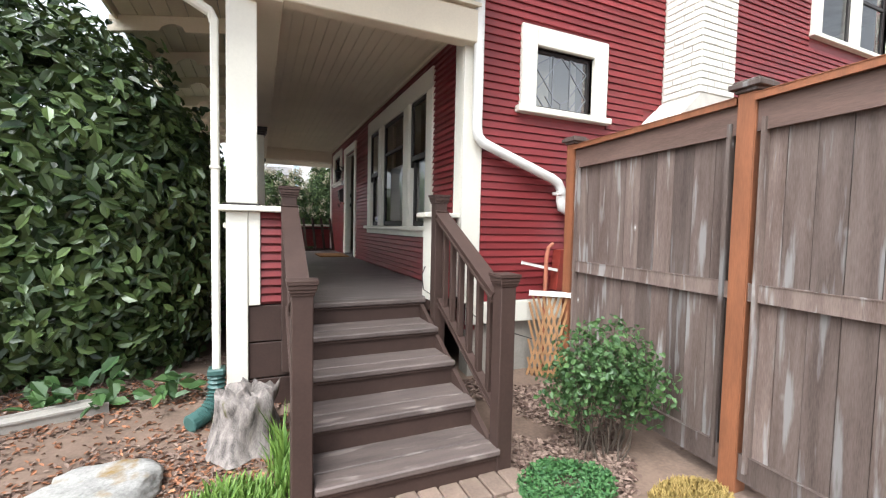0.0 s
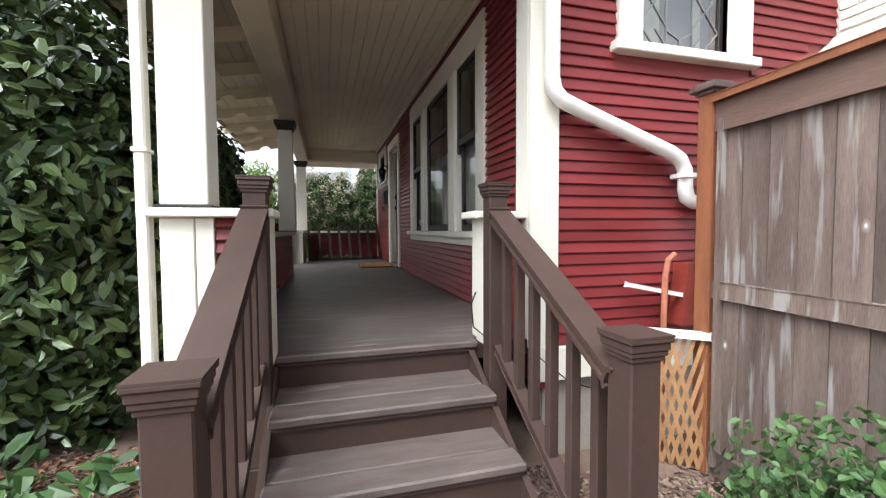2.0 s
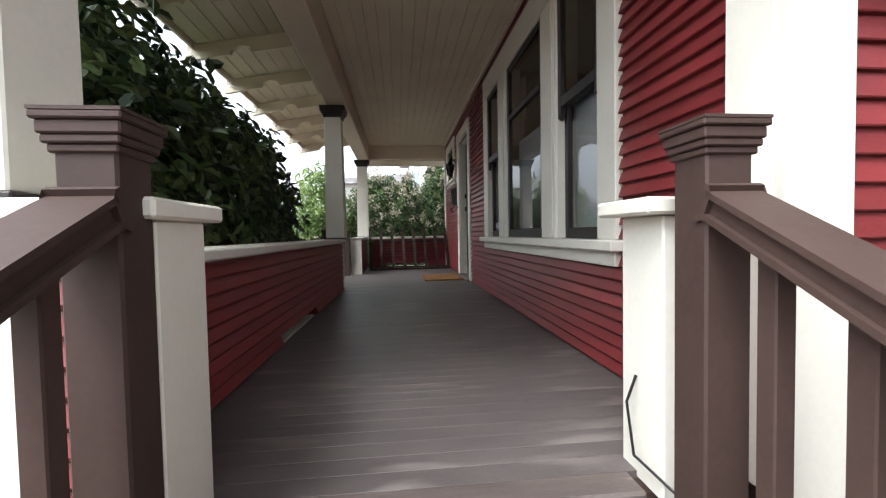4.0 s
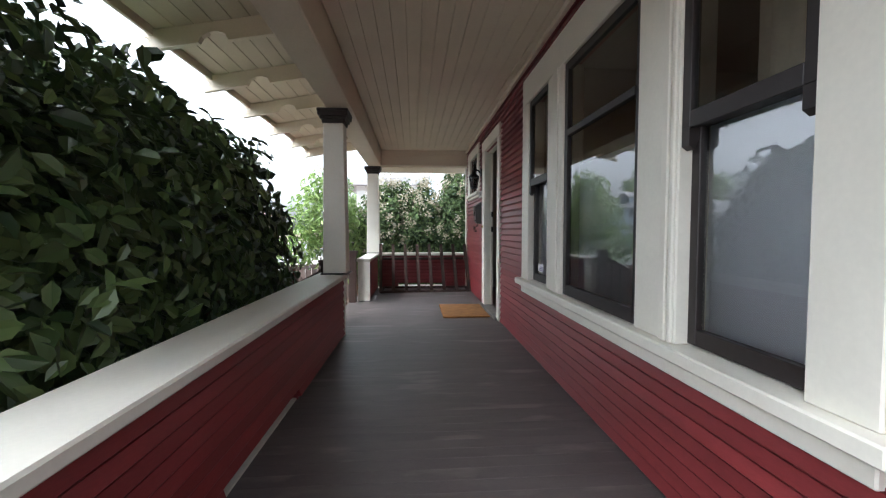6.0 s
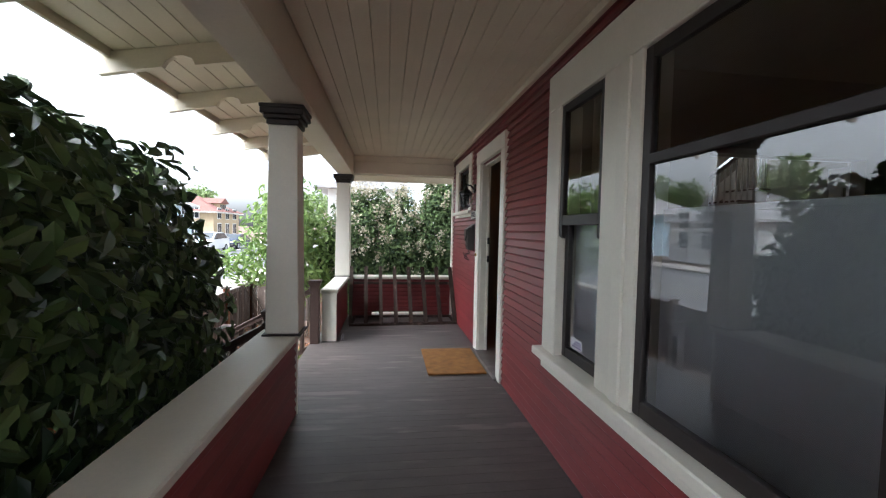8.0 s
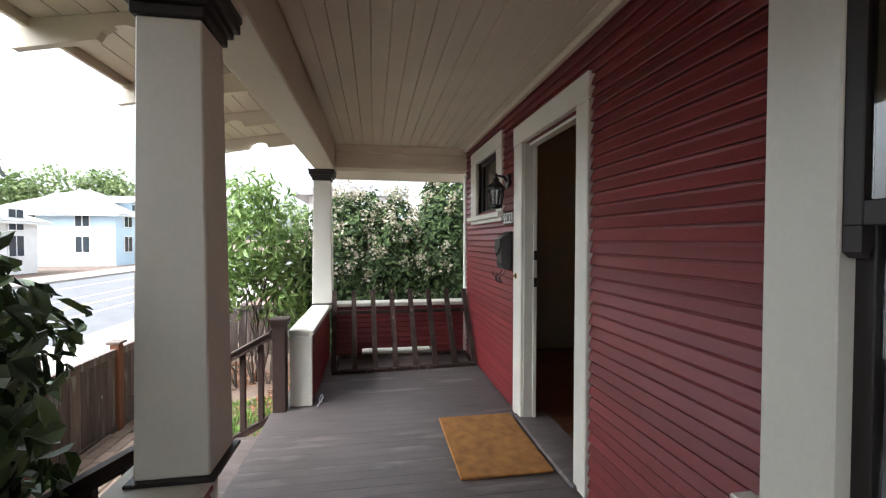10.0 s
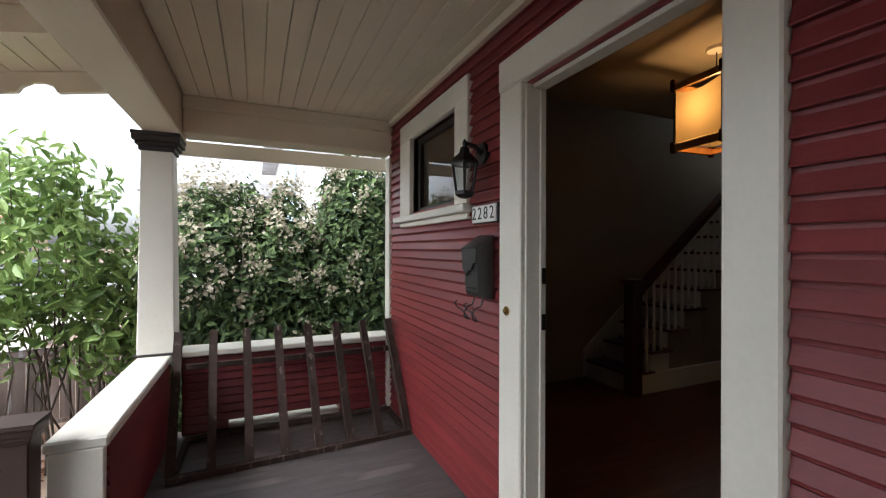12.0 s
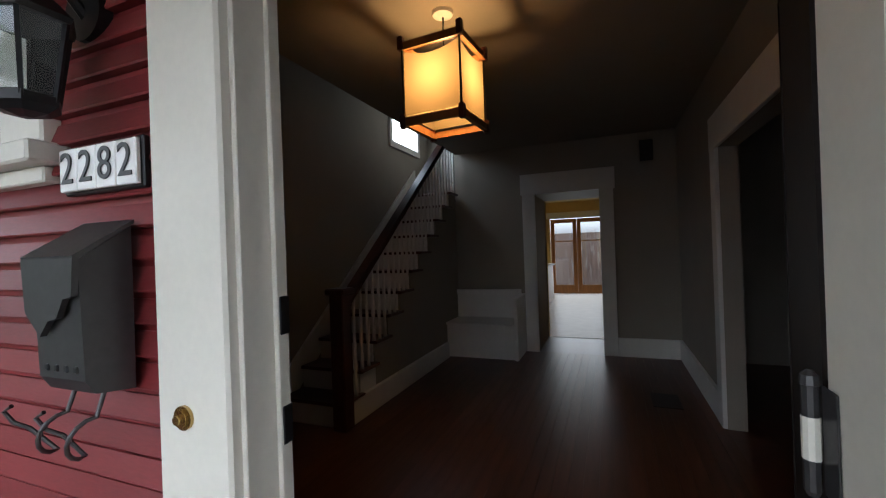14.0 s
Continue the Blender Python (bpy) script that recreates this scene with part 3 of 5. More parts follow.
door = thing("door_1", (WX + 0.13, 8.66, 0.88), "dark panelled front door standing open inwards", "door", kind="structure")
part("leaf", beam((WX + 0.165, 8.628, 1.89), (2.94, 8.41, 1.89), 0.045, 2.0, 0.004), DOORDARK, door)
for z in (1.12, 1.95, 2.70):
    hg = part("hinge", lathe([(0.007, z - 0.075), (0.010, z - 0.068), (0.010, z + 0.068), (0.012, z + 0.07), (0.010, z + 0.082), (0.004, z + 0.088)], WX + 0.142, 8.678, 10), METAL, door, "painted steel hinge knuckle")
    part("hinge_plate", box(WX + 0.098, 8.665, z - 0.07, WX + 0.136, 8.668, z + 0.07, 0.001), METAL, hg)
    part("worn_band", lathe([(0.0105, z - 0.028), (0.0108, z - 0.026), (0.0108, z + 0.026), (0.0105, z + 0.028)], WX + 0.142, 8.678, 10), CREAM, hg, "pale painted middle knuckle")

bell = thing("doorbell", (xo, 9.60, 1.938), "round brass doorbell on the cream casing", "doorbell")
b = bmesh.new()
for r, d in ((0.021, 0.006), (0.015, 0.011), (0.008, 0.018)):
    tube([(xo, 9.60, 1.938), (xo - d, 9.60, 1.938)], r, 16, b)
part("button", b, BRASS, bell)

# house number plate
plate = thing("house_number", (WX - 0.03, 9.80, 2.39), "white tile plate with black house numerals", "house number")
part("backing", box(WX - 0.030, 9.694, 2.344, WX - 0.015, 9.936, 2.440, 0.003), BLACKMETAL, plate)
for i, ch in enumerate("2282"):
    yy = 9.932 - i * 0.0585
    tile = part("tile", box(WX - 0.040, yy - 0.057, 2.350, WX - 0.030, yy - 0.0005, 2.434, 0.002), PORCELAIN, plate)
    cu = bpy.data.curves.new("numeral", "FONT")
    cu.body, cu.size, cu.align_x, cu.align_y, cu.extrude = ch, 0.088, "CENTER", "CENTER", 0.001
    tmp = new("numeral_source", cu)
    bpy.context.view_layer.update()
    me = bpy.data.meshes.new_from_object(tmp.evaluated_get(bpy.context.evaluated_depsgraph_get()))
    bpy.data.objects.remove(tmp)
    me.transform(Matrix.Translation(Vector((WX - 0.042, yy - 0.0285, 2.392)) - where(tile)) @ pose(0, 0, 0, 90, 0, -90))
    me.materials.clear()
    me.materials.append(BLACKINK)
    num = new("numeral", me)
    num.parent = tile

# mailbox
mb = thing("mailbox", (WX - 0.08, 9.80, 1.98), "grey metal wall mailbox with curled wire paper hooks", "mailbox")
part("body", prism([(WX - 0.03, 1.975), (WX - 0.095, 1.985), (WX - 0.110, 2.01), (WX - 0.116, 2.215), (WX - 0.03, 2.275)], 9.735, 9.868, "y"), METAL, mb)
part("lid", prism([(WX - 0.03, 2.279), (WX - 0.03, 2.286), (WX - 0.128, 2.222), (WX - 0.125, 2.213)], 9.726, 9.877, "y"), METAL, mb)
part("flap", prism([(9.877, 2.218), (9.726, 2.218), (9.732, 2.155), (9.756, 2.150), (9.775, 2.118), (9.80, 2.112), (9.825, 2.085), (9.868, 2.125)], WX - 0.128, WX - 0.118, "x"), METAL, mb, "torn pointed front flap")
for k in range(4):
    part("rivet", box(WX - 0.114, 9.752 + 0.028 * k, 2.022, WX - 0.107, 9.762 + 0.028 * k, 2.034, 0.002), BLACKMETAL, mb)
for yy, swing in ((9.755, 0.0), (9.84, 0.02)):
    arc = [(WX - 0.085 - 0.035 * math.sin(a), yy + 0.012 * a, 1.94 - 0.038 * (1 - math.cos(a))) for a in [i * 0.4 for i in range(9)]]
    curl = [(WX - 0.10, yy + 0.07 + swing, 1.905), (WX - 0.11, yy + 0.10 + swing, 1.915), (WX - 0.115, yy + 0.12 + swing, 1.935), (WX - 0.11, yy + 0.105 + swing, 1.945)]
    part("paper_hook", tube([(WX - 0.07, yy, 1.985), (WX - 0.078, yy, 1.96)] + arc + curl, 0.004, 8), METAL, mb, "curled wire newspaper hook")

# wall lantern
la = thing("wall_lantern", (1.86, 9.86, 2.46), "black iron lantern with rippled glass on the siding", "lantern")
part("back_plate", tube([(WX - 0.005, 9.86, 2.70), (WX - 0.03, 9.86, 2.70)], 0.055, 18), BLACKMETAL, la)
part("arm", tube([(WX - 0.02, 9.86, 2.69), (WX - 0.06, 9.86, 2.735), (1.87, 9.86, 2.745), (1.86, 9.86, 2.72)], 0.011, 8), BLACKMETAL, la)
part("hood", lathe([(0.076, 2.635), (0.080, 2.645), (0.055, 2.672), (0.03, 2.695), (0.024, 2.72), (0.010, 2.73), (0.014, 2.745), (0.003, 2.765)], 1.86, 9.86, 6), BLACKMETAL, la)
part("glass", lathe([(0.046, 2.50), (0.066, 2.635)], 1.86, 9.86, 6), glass_mat("rippled_lantern_glass", (0.75, 0.78, 0.8), 1.6), la)
for k in range(6):
    a = 6.2832 * k / 6
    part("bar", beam((1.86 + 0.047 * math.cos(a), 9.86 + 0.047 * math.sin(a), 2.495), (1.86 + 0.069 * math.cos(a), 9.86 + 0.069 * math.sin(a), 2.64), 0.007, 0.007, 0), BLACKMETAL, la)
part("base_ring", lathe([(0.01, 2.468), (0.035, 2.475), (0.052, 2.487), (0.052, 2.503), (0.048, 2.506)], 1.86, 9.86, 6), BLACKMETAL, la)

# ------------------------------------------------------------- porch structure
floor = slab("floor_porch", box(0.12, 3.93, 0.74, WX, EY + 0.1, DECKZ - 0.022), BROWN, "painted grey-brown porch deck boards", "floor")
slab("deck_skirt", box(0.09, 3.905, 0.0, 0.12, EY + 0.1, DECKZ - 0.024), BROWN, "brown skirt boards under the deck", "trim")

b = bmesh.new()
for i in range(15):
    x0 = 0.44 + i * 0.1028
    prism([(x0 + 0.001, CEILZ + 0.02), (x0 + 0.001, CEILZ + 0.004), (x0 + 0.003, CEILZ), (x0 + 0.0995, CEILZ), (x0 + 0.1018, CEILZ + 0.004), (x0 + 0.1018, CEILZ + 0.02)], 3.75, EY + 0.05, "y", b)
tagged(part("ceiling", b, CEIL), "cream painted beadboard porch ceiling", "ceiling", kind="structure")
slab("ceiling_backing", box(0.2, 3.7, CEILZ + 0.021, WX, EY + 0.1, CEILZ + 0.05), CEIL, "dark gap backing above the ceiling boards", "ceiling")
for nm, b in (("beam_front", box(0.20, 3.72, 3.012, 0.43, EY + 0.12, CEILZ + 0.34, 0.008)), ("beam_far", box(0.43, EY - 0.10, 3.035, WX, EY + 0.12, CEILZ - 0.001, 0.008)),
              ("beam_near", box(0.43, 3.72, 3.03, WX - 0.001, 3.86, CEILZ - 0.001, 0.008))):
    slab(nm, b, CEIL, "cream painted porch beam", "beam")
slab("beam_trim", box(0.431, EY - 0.125, 3.21, WX - 0.04, EY - 0.10, CEILZ - 0.001, 0.004), CEIL, "cream moulding under the ceiling", "trim")
slab("roof_far_trim", box(0.25, EY + 0.45, 2.98, WX + 0.2, EY + 0.49, 3.10, 0.004), CEIL, "cream verge board of the porch roof", "trim")

# roof with eave boards and rafters
def roof_z(x):
    return 3.36 + (x + 1.0) * 0.17


roof = thing("roof_porch", (-0.6, 7.5, 3.3), "porch roof with cream eave boards and grey shingles", "roof", kind="structure")
part("shingles", prism([(-0.99, roof_z(-0.99) + 0.03), (WX, roof_z(WX) + 0.03), (WX, roof_z(WX) + 0.09), (-0.99, roof_z(-0.99) + 0.06)], 3.2, EY + 0.5, "y"), GREYROOF, roof)
for i in range(8):
    x0 = -0.90 + i * 0.137
    part("eave_board", prism([(x0 + 0.003, roof_z(x0)), (x0 + 0.131, roof_z(x0 + 0.131)), (x0 + 0.131, roof_z(x0 + 0.131) + 0.024), (x0 + 0.003, roof_z(x0) + 0.024)], 3.22, EY + 0.48, "y"), CEIL, roof)
part("fascia", box(-0.945, 3.2, roof_z(-0.93) - 0.045, -0.918, EY + 0.5, roof_z(-0.93) + 0.05, 0.003), CEIL, roof)
for i in range(10):
    y = 3.56 + i * 0.92
    e = roof_z(-1.0)
    o = [(0.20, roof_z(0.2) - 0.002), (-0.99, e - 0.002), (-0.99, e - 0.040), (-0.965, e - 0.045), (-0.952, e - 0.070), (-0.972, e - 0.092), (-1.0, e - 0.10), (-1.0, e - 0.15), (-0.60, roof_z(-0.60) - 0.14),
         (-0.575, roof_z(-0.575) - 0.10), (-0.52, roof_z(-0.52) - 0.075), (-0.46, roof_z(-0.46) - 0.075), (-0.405, roof_z(-0.405) - 0.10), (-0.38, roof_z(-0.38) - 0.15), (0.20, roof_z(0.2) - 0.15)]
    part("rafter", prism(o, y - 0.024, y + 0.024, "y"), CEIL, roof, "cream rafter tail with scalloped end")

# columns
def tapered(x0, y0, x1, y1, z0, z1, d):
    b = bmesh.new()
    lo = [b.verts.new((x, y, z0)) for x, y in ((x0, y0), (x1, y0), (x1, y1), (x0, y1))]
    hi = [b.verts.new((x, y, z1)) for x, y in ((x0 + d, y0 + d), (x1 - d, y0 + d), (x1 - d, y1 - d), (x0 + d, y1 - d))]
    b.faces.new(lo[::-1])
    b.faces.new(hi)
    for k in range(4):
        b.faces.new((lo[k], lo[(k + 1) % 4], hi[(k + 1) % 4], hi[k]))
    bmesh.ops.bevel(b, geom=list(b.edges), offset=0.005, segments=1, affect="EDGES")
    return b


def column(x0, y0, x1, y1, z0, z1, label, cap=True, taper=0.016):
    c = thing("porch_column", ((x0 + x1) / 2, (y0 + y1) / 2, z0), label, "column", "porch columns")
    part("shaft", tapered(x0, y0, x1, y1, z0 + 0.012, z1, taper), CREAM, c)
    part("base_strip", box(x0 - 0.02, y0 - 0.02, z0, x1 + 0.02, y1 + 0.02, z0 + 0.012, 0.003), BLACKBROWN, c)
    if cap:
        b = bmesh.new()
        h = 3.010 - z1
        for k, (o, f0, f1) in enumerate(((0.012, 0, 0.28), (0.028, 0.28, 0.5), (0.045, 0.5, 0.8), (0.05, 0.8, 1.0))):
            box(x0 + taper - o, y0 + taper - o, z1 + f0 * h, x1 - taper + o, y1 - taper + o, z1 + f1 * h, 0.004, b)
        part("capital", b, BLACKBROWN, c, "black moulded capital")
    return c


column(0.150, 7.89, 0.366, 8.106, 1.475, 2.885, "square cream porch column with black capital")
column(0.172, 11.42, 0.392, 11.64, 1.475, 2.885, "square cream porch column with black capital")
column(0.063, 3.79, 0.262, 4.0, 1.597, 3.010, "square cream corner column above the siding pier", cap=False, taper=0.003)


# low railing walls clad in siding
def low_wall(name, x0, y0, x1, y1, ztop, label, faces, over=0.035, gap=None):
    w = thing(name, ((x0 + x1) / 2, (y0 + y1) / 2, DECKZ), label, "porch railing", kind="structure")
    part("core", box(x0 + 0.022, y0 + 0.022, DECKZ + (0.075 if gap else 0.005), x1 - 0.022, y1 - 0.022, ztop - 0.045), RED, w)
    if gap:
        along_x = x1 - x0 > y1 - y0
        for g0, g1 in (((x0 if along_x else y0) + 0.022, gap[0]), (gap[1], (x1 if along_x else y1) - 0.022)):
            part("core", box(g0, y0 + 0.022, DECKZ + 0.004, g1, y1 - 0.022, DECKZ + 0.074) if along_x else box(x0 + 0.022, g0, DECKZ + 0.004, x1 - 0.022, g1, DECKZ + 0.074), RED, w)
        # cream board added so the gap looks bright with outside light
        part("drain_sill", box(gap[0], y0 + 0.03, DECKZ + 0.003, gap[1], y1 + 0.12, DECKZ + 0.012) if along_x else box(x0 - 0.12, gap[0], DECKZ + 0.003, x1 - 0.03, gap[1], DECKZ + 0.012), CREAM, w, "pale board added for the daylight in the drain gap")
    part("cap", box(x0 - over, y0 - over, ztop - 0.045, x1 + over, y1 + over, ztop, 0.008), CREAM, w, "cream painted cap board")
    for f in faces:
        ax, fc, out, a0, a1 = f
        boards(w, ax, fc, out, a0, a1, DECKZ + 0.008, ztop - 0.046, [(gap[0], gap[1], DECKZ, DECKZ + 0.065)] if gap else [])
    return w


lw1 = low_wall("railing_wall_street", 0.12, 4.02, 0.33, 8.05, 1.475, "low red siding railing with cream cap", [("x", 0.308, 1, 4.05, 8.04), ("x", 0.142, -1, 4.05, 8.04)], gap=(5.5, 6.5))
part("end_board", box(0.115, 8.05, DECKZ + 0.004, 0.332, 8.075, 1.43, 0.004), CREAM, lw1)
lw1.rotation_euler.z = radians(-0.7)
lw1.location.x -= 0.03
lw2 = low_wall("railing_wall_corner", 0.19, 10.06, 0.365, EY + 0.02, 1.475, "short red siding railing with cream cap", [("x", 0.343, 1, 10.13, EY - 0.05), ("x", 0.212, -1, 10.13, EY)], over=0.016)
part("end_board", box(0.19, 10.045, DECKZ + 0.004, 0.365, 10.082, 1.43, 0.004), CREAM, lw2)
lw3 = low_wall("railing_wall_end", 0.40, EY - 0.04, WX - 0.04, EY + 0.12, 1.475, "low red siding end railing with cream cap", [("y", EY - 0.018, -1, 0.44, WX - 0.04), ("y", EY + 0.098, 1, 0.44, WX)], gap=(0.72, 1.55))

# near end piers beside the stairs
pf = thing("porch_pier", (0.12, 3.8, 0.1), "cream and red corner pier under the column", "pier", kind="structure")
part("post", box(0.06, 3.79, 0.05, 0.20, 3.99, 1.553, 0.005), CREAM, pf)
part("post_board", box(0.202, 3.795, 0.88, 0.28, 3.99, 1.553, 0.004), CREAM, pf)
part("core", box(0.28, 3.83, 0.88, 0.445, 3.99, 1.553), RED, pf)
boards(pf, "y", 3.825, -1, 0.282, 0.447, 0.885, 1.553, [])
part("end_board", box(0.448, 3.79, DECKZ - 0.01, 0.52, 3.995, 1.553, 0.004), CREAM, pf)
part("cap", box(0.015, 3.75, 1.554, 0.54, 4.06, 1.596, 0.007), CREAM, pf, "cream painted cap board")
for z0, z1 in ((0.02, 0.33), (0.34, 0.60), (0.61, 0.872)):
    part("skirt_plank", box(0.19, 3.81, z0, 0.52, 3.835, z1, 0.004), BROWN, pf, "dark brown skirt plank")
pr = thing("porch_pier", (1.75, 3.8, 0.85), "cream pier against the house corner", "pier", kind="structure")
part("post", box(1.635, 3.88, DECKZ - 0.02, 1.73, 4.07, 1.553, 0.005), CREAM, pr)
part("core", box(1.73, 3.93, DECKZ - 0.02, 1.885, 4.02, 1.553), RED, pr)
boards(pr, "y", 3.93, -1, 1.731, 1.888, DECKZ - 0.02, 1.553, [])
part("cap", box(1.575, 3.85, 1.554, 1.95, 4.10, 1.596, 0.007), CREAM, pr, "cream painted cap board")

# ------------------------------------------------------------- stairs and handrails
RISE, NOSE = 0.17, [3.90, 3.53, 3.21, 2.89, 2.57]
st = thing("porch_stairs", (1.08, 3.2, 0), "brown painted wooden stairs with worn treads", "stairs", kind="structure")
for k, y in enumerate(NOSE):
    z = DECKZ - k * RISE
    back = 4.03 if k == 0 else NOSE[k - 1] + 0.03
    if k:
        mid = y + (back - y) * 0.42
        part("tread", box(0.52, y, z - 0.04, 1.575, mid - 0.003, z, 0.008), TREAD, st)
        part("tread", box(0.52, mid + 0.003, z - 0.04, 1.575, back, z, 0.005), TREAD, st)
    else:
        part("tread", box(0.475, y, z - 0.04, 1.61, 4.0, z, 0.008), TREAD, st)
    part("riser", box(0.53, y + 0.028, z - RISE - 0.02 if k < 4 else -0.05, 1.565, y + 0.05, z - 0.041, 0.003), BROWN, st)
    part("moulding", box(0.53, y + 0.012, z - 0.06, 1.565, y + 0.028, z - 0.041, 0.003), BROWN, st)
for x in (0.50, 1.555):
    part("stringer", prism([(2.60, -0.05), (2.60, 0.12), (3.9, 0.80), (3.9, -0.05)], x, x + 0.03, "x"), BROWN, st)


def newel(x, y, z0, top, label, group):
    n = thing("newel_post", (x, y, z0), label, "newel post", group)
    part("post", box(x - 0.05, y - 0.05, z0, x + 0.05, y + 0.05, top - 0.07, 0.005), BROWN, n)
    b = bmesh.new()
    for o, a, c in ((0.056, 0.075, 0.06), (0.062, 0.06, 0.045), (0.066, 0.045, 0.022), (0.072, 0.022, 0.008)):
        box(x - o, y - o, top - a, x + o, y + o, top - c, 0.003, b)
    prism([(x - 0.072, y - 0.072), (x + 0.072, y - 0.072), (x + 0.072, y + 0.072), (x - 0.072, y + 0.072)], top - 0.008, top - 0.002, "z", b)
    part("cap", b, BROWN, n, "stepped moulded cap")
    return n


def handrail(p0, p1, drop, count, label, group, feet):
    h = thing("stair_handrail", (p0[0], p0[1], feet(0) + 0.1), label, "handrail", group)
    part("top_rail", beam(p0, p1, 0.09, 0.055, 0.012), BROWN, h)
    a, b_ = Vector(p0) - Vector((0, 0, drop)), Vector(p1) - Vector((0, 0, drop))
    part("bottom_rail", beam(a, b_, 0.045, 0.05, 0.006), BROWN, h)
    for i in range(count):
        f = (i + 0.7) / (count + 0.4)
        t, u = Vector(p0).lerp(Vector(p1), f), a.lerp(b_, f)
        part("baluster", box(t.x - 0.02, t.y - 0.02, u.z, t.x + 0.02, t.y + 0.02, t.z - 0.02, 0.003), BROWN, h)
    return h


for x, x2 in ((0.46, 0.47), (1.609, 1.646)):
    newel(x, 2.635, 0.0, 1.205, "brown painted newel post at the stair foot", "newels of the stairs")
    newel(x2, 3.735, 0.40, 1.738, "brown painted newel post at the deck edge", "newels of the stairs")
    handrail((x, 2.685, 1.06), (x2, 3.685, 1.565), 0.70, 6, "brown painted sloping stair handrail with square balusters", "stair handrails", lambda f: 0.2)

# street side steps
st2 = thing("street_stairs", (-0.4, 9.1, 0), "brown wooden steps down to the front walk", "stairs", kind="structure")
for k in range(4):
    x = 0.10 - k * 0.30
    part("tread", box(x - 0.30, 8.25, 0.64 - k * 0.17, x + 0.02, 9.95, 0.68 - k * 0.17, 0.008), TREAD, st2)
    part("riser", box(x - 0.012, 8.26, 0.50 - k * 0.17, x + 0.012, 9.94, 0.64 - k * 0.17, 0.003), BROWN, st2)
part("deck_edge", box(0.06, 8.08, 0.70, 0.12, 10.04, DECKZ - 0.003, 0.006), TREAD, st2)
for y in (8.20, 10.0):
    newel(0.125, y, 0.55, 1.594, "dark brown newel post at the deck edge", "newels of the street steps")
    newel(-0.84, y, 0.0, 1.07, "dark brown newel post on the front walk", "newels of the street steps")
    handrail((-0.79, y, 1.0), (0.075, y, 1.465), 0.66, 6, "dark brown sloping handrail with square balusters", "street handrails", lambda f: 0.2)

# doormat
dm = thing("doormat", (1.64, 9.21, DECKZ), "tan coir doormat in front of the open door", "doormat")
part("mat_body", box(1.345, 8.80, DECKZ + 0.003, 1.905, 9.62, DECKZ + 0.022, 0.006), MAT_, dm)

# rack of old balusters at the far end
rk = thing("baluster_rack", (1.2, 11.1, DECKZ), "weathered brown balustrade rack standing on the deck", "rack")
part("front_bar", beam((0.44, 10.85, DECKZ + 0.018), (1.97, 10.93, DECKZ + 0.018), 0.045, 0.035), RACK, rk)
part("back_bar", box(0.46, 11.40, DECKZ + 0.002, 1.95, 11.44, DECKZ + 0.032, 0.004), RACK, rk)
part("top_bar", box(0.46, 11.40, 1.36, 1.94, 11.43, 1.40, 0.004), RACK, rk)
for x in (0.47, 1.93):
    part("side_bar", box(x - 0.018, 10.93, DECKZ + 0.003, x + 0.018, 11.40, DECKZ + 0.031, 0.004), RACK, rk)
for i in range(8):
    x = 0.425 + i * 0.212
    part("slanted_baluster", beam((x + 0.03, 10.865 + 0.011 * i, DECKZ + 0.03), (x, 11.37, 1.625), 0.042, 0.042, 0.004), RACK, rk)

# window sticker
sk = thing("window_sticker", (WX + 0.06, 7.17, 1.58), "small white printed sticker on the glass", "sticker")
part("paper", box(WX + 0.0265, 7.10, 1.56, WX + 0.0275, 7.24, 1.62), STICKERM, sk)
for k in range(3):
    part("print_bar", box(WX + 0.0255, 7.11, 1.568 + 0.014 * k, WX + 0.0264, 7.22 - 0.02 * k, 1.576 + 0.014 * k), STICKINK, sk)

# gutter downspouts
ds = thing("downspout", (2.1, 3.75, 2.3), "white metal downspout crossing the red siding", "downspout")
part("pipe", tube([(1.99, 3.75, 6.0), (1.99, 3.75, 2.33), (2.005, 3.75, 2.26), (2.05, 3.75, 2.21), (2.2, 3.75, 2.155), (2.79, 3.75, 1.955), (2.87, 3.75, 1.915), (2.91, 3.75, 1.85), (2.915, 3.75, 1.74), (2.93, 3.75, 1.68), (2.98, 3.75, 1.655), (3.25, 3.75, 1.65)], 0.045, 12), WHITEMETAL, ds, smooth=True)
part("strap", box(2.86, 3.70, 1.80, 2.97, 3.815, 1.83, 0.003), WHITEMETAL, ds)
ds2 = thing("downspout", (-0.03, 3.72, 0.2), "narrow cream downspout beside the corner column", "downspout")
part("pipe", box(-0.03, 3.79, 0.36, 0.02, 3.86, 2.85, 0.008), CREAM, ds2)
part("elbow", tube([(-0.005, 3.825, 2.83), (-0.03, 3.82, 2.89), (-0.85, 3.70, 3.27), (-0.96, 3.66, 3.36)], 0.035, 10), CREAM, ds2)
part("joint", box(-0.037, 3.783, 1.84, 0.027, 3.867, 1.86, 0.003), CREAM, ds2)
part("gutter", prism([(-1.005, 3.40), (-1.10, 3.40), (-1.10, 3.33), (-1.06, 3.30), (-1.005, 3.30)], 3.2, 3.75, "y"), CREAM, ds2)
dp = thing("drain_hose", (-0.05, 3.75, 0.12), "green corrugated drain hose on the soil", "drain hose")
path_ = [Vector((-0.03, 3.745, 0.43)), Vector((-0.03, 3.745, 0.30)), Vector((-0.04, 3.72, 0.22)), Vector((-0.09, 3.66, 0.16)), Vector((-0.14, 3.61, 0.14)), Vector((-0.18, 3.57, 0.135))]
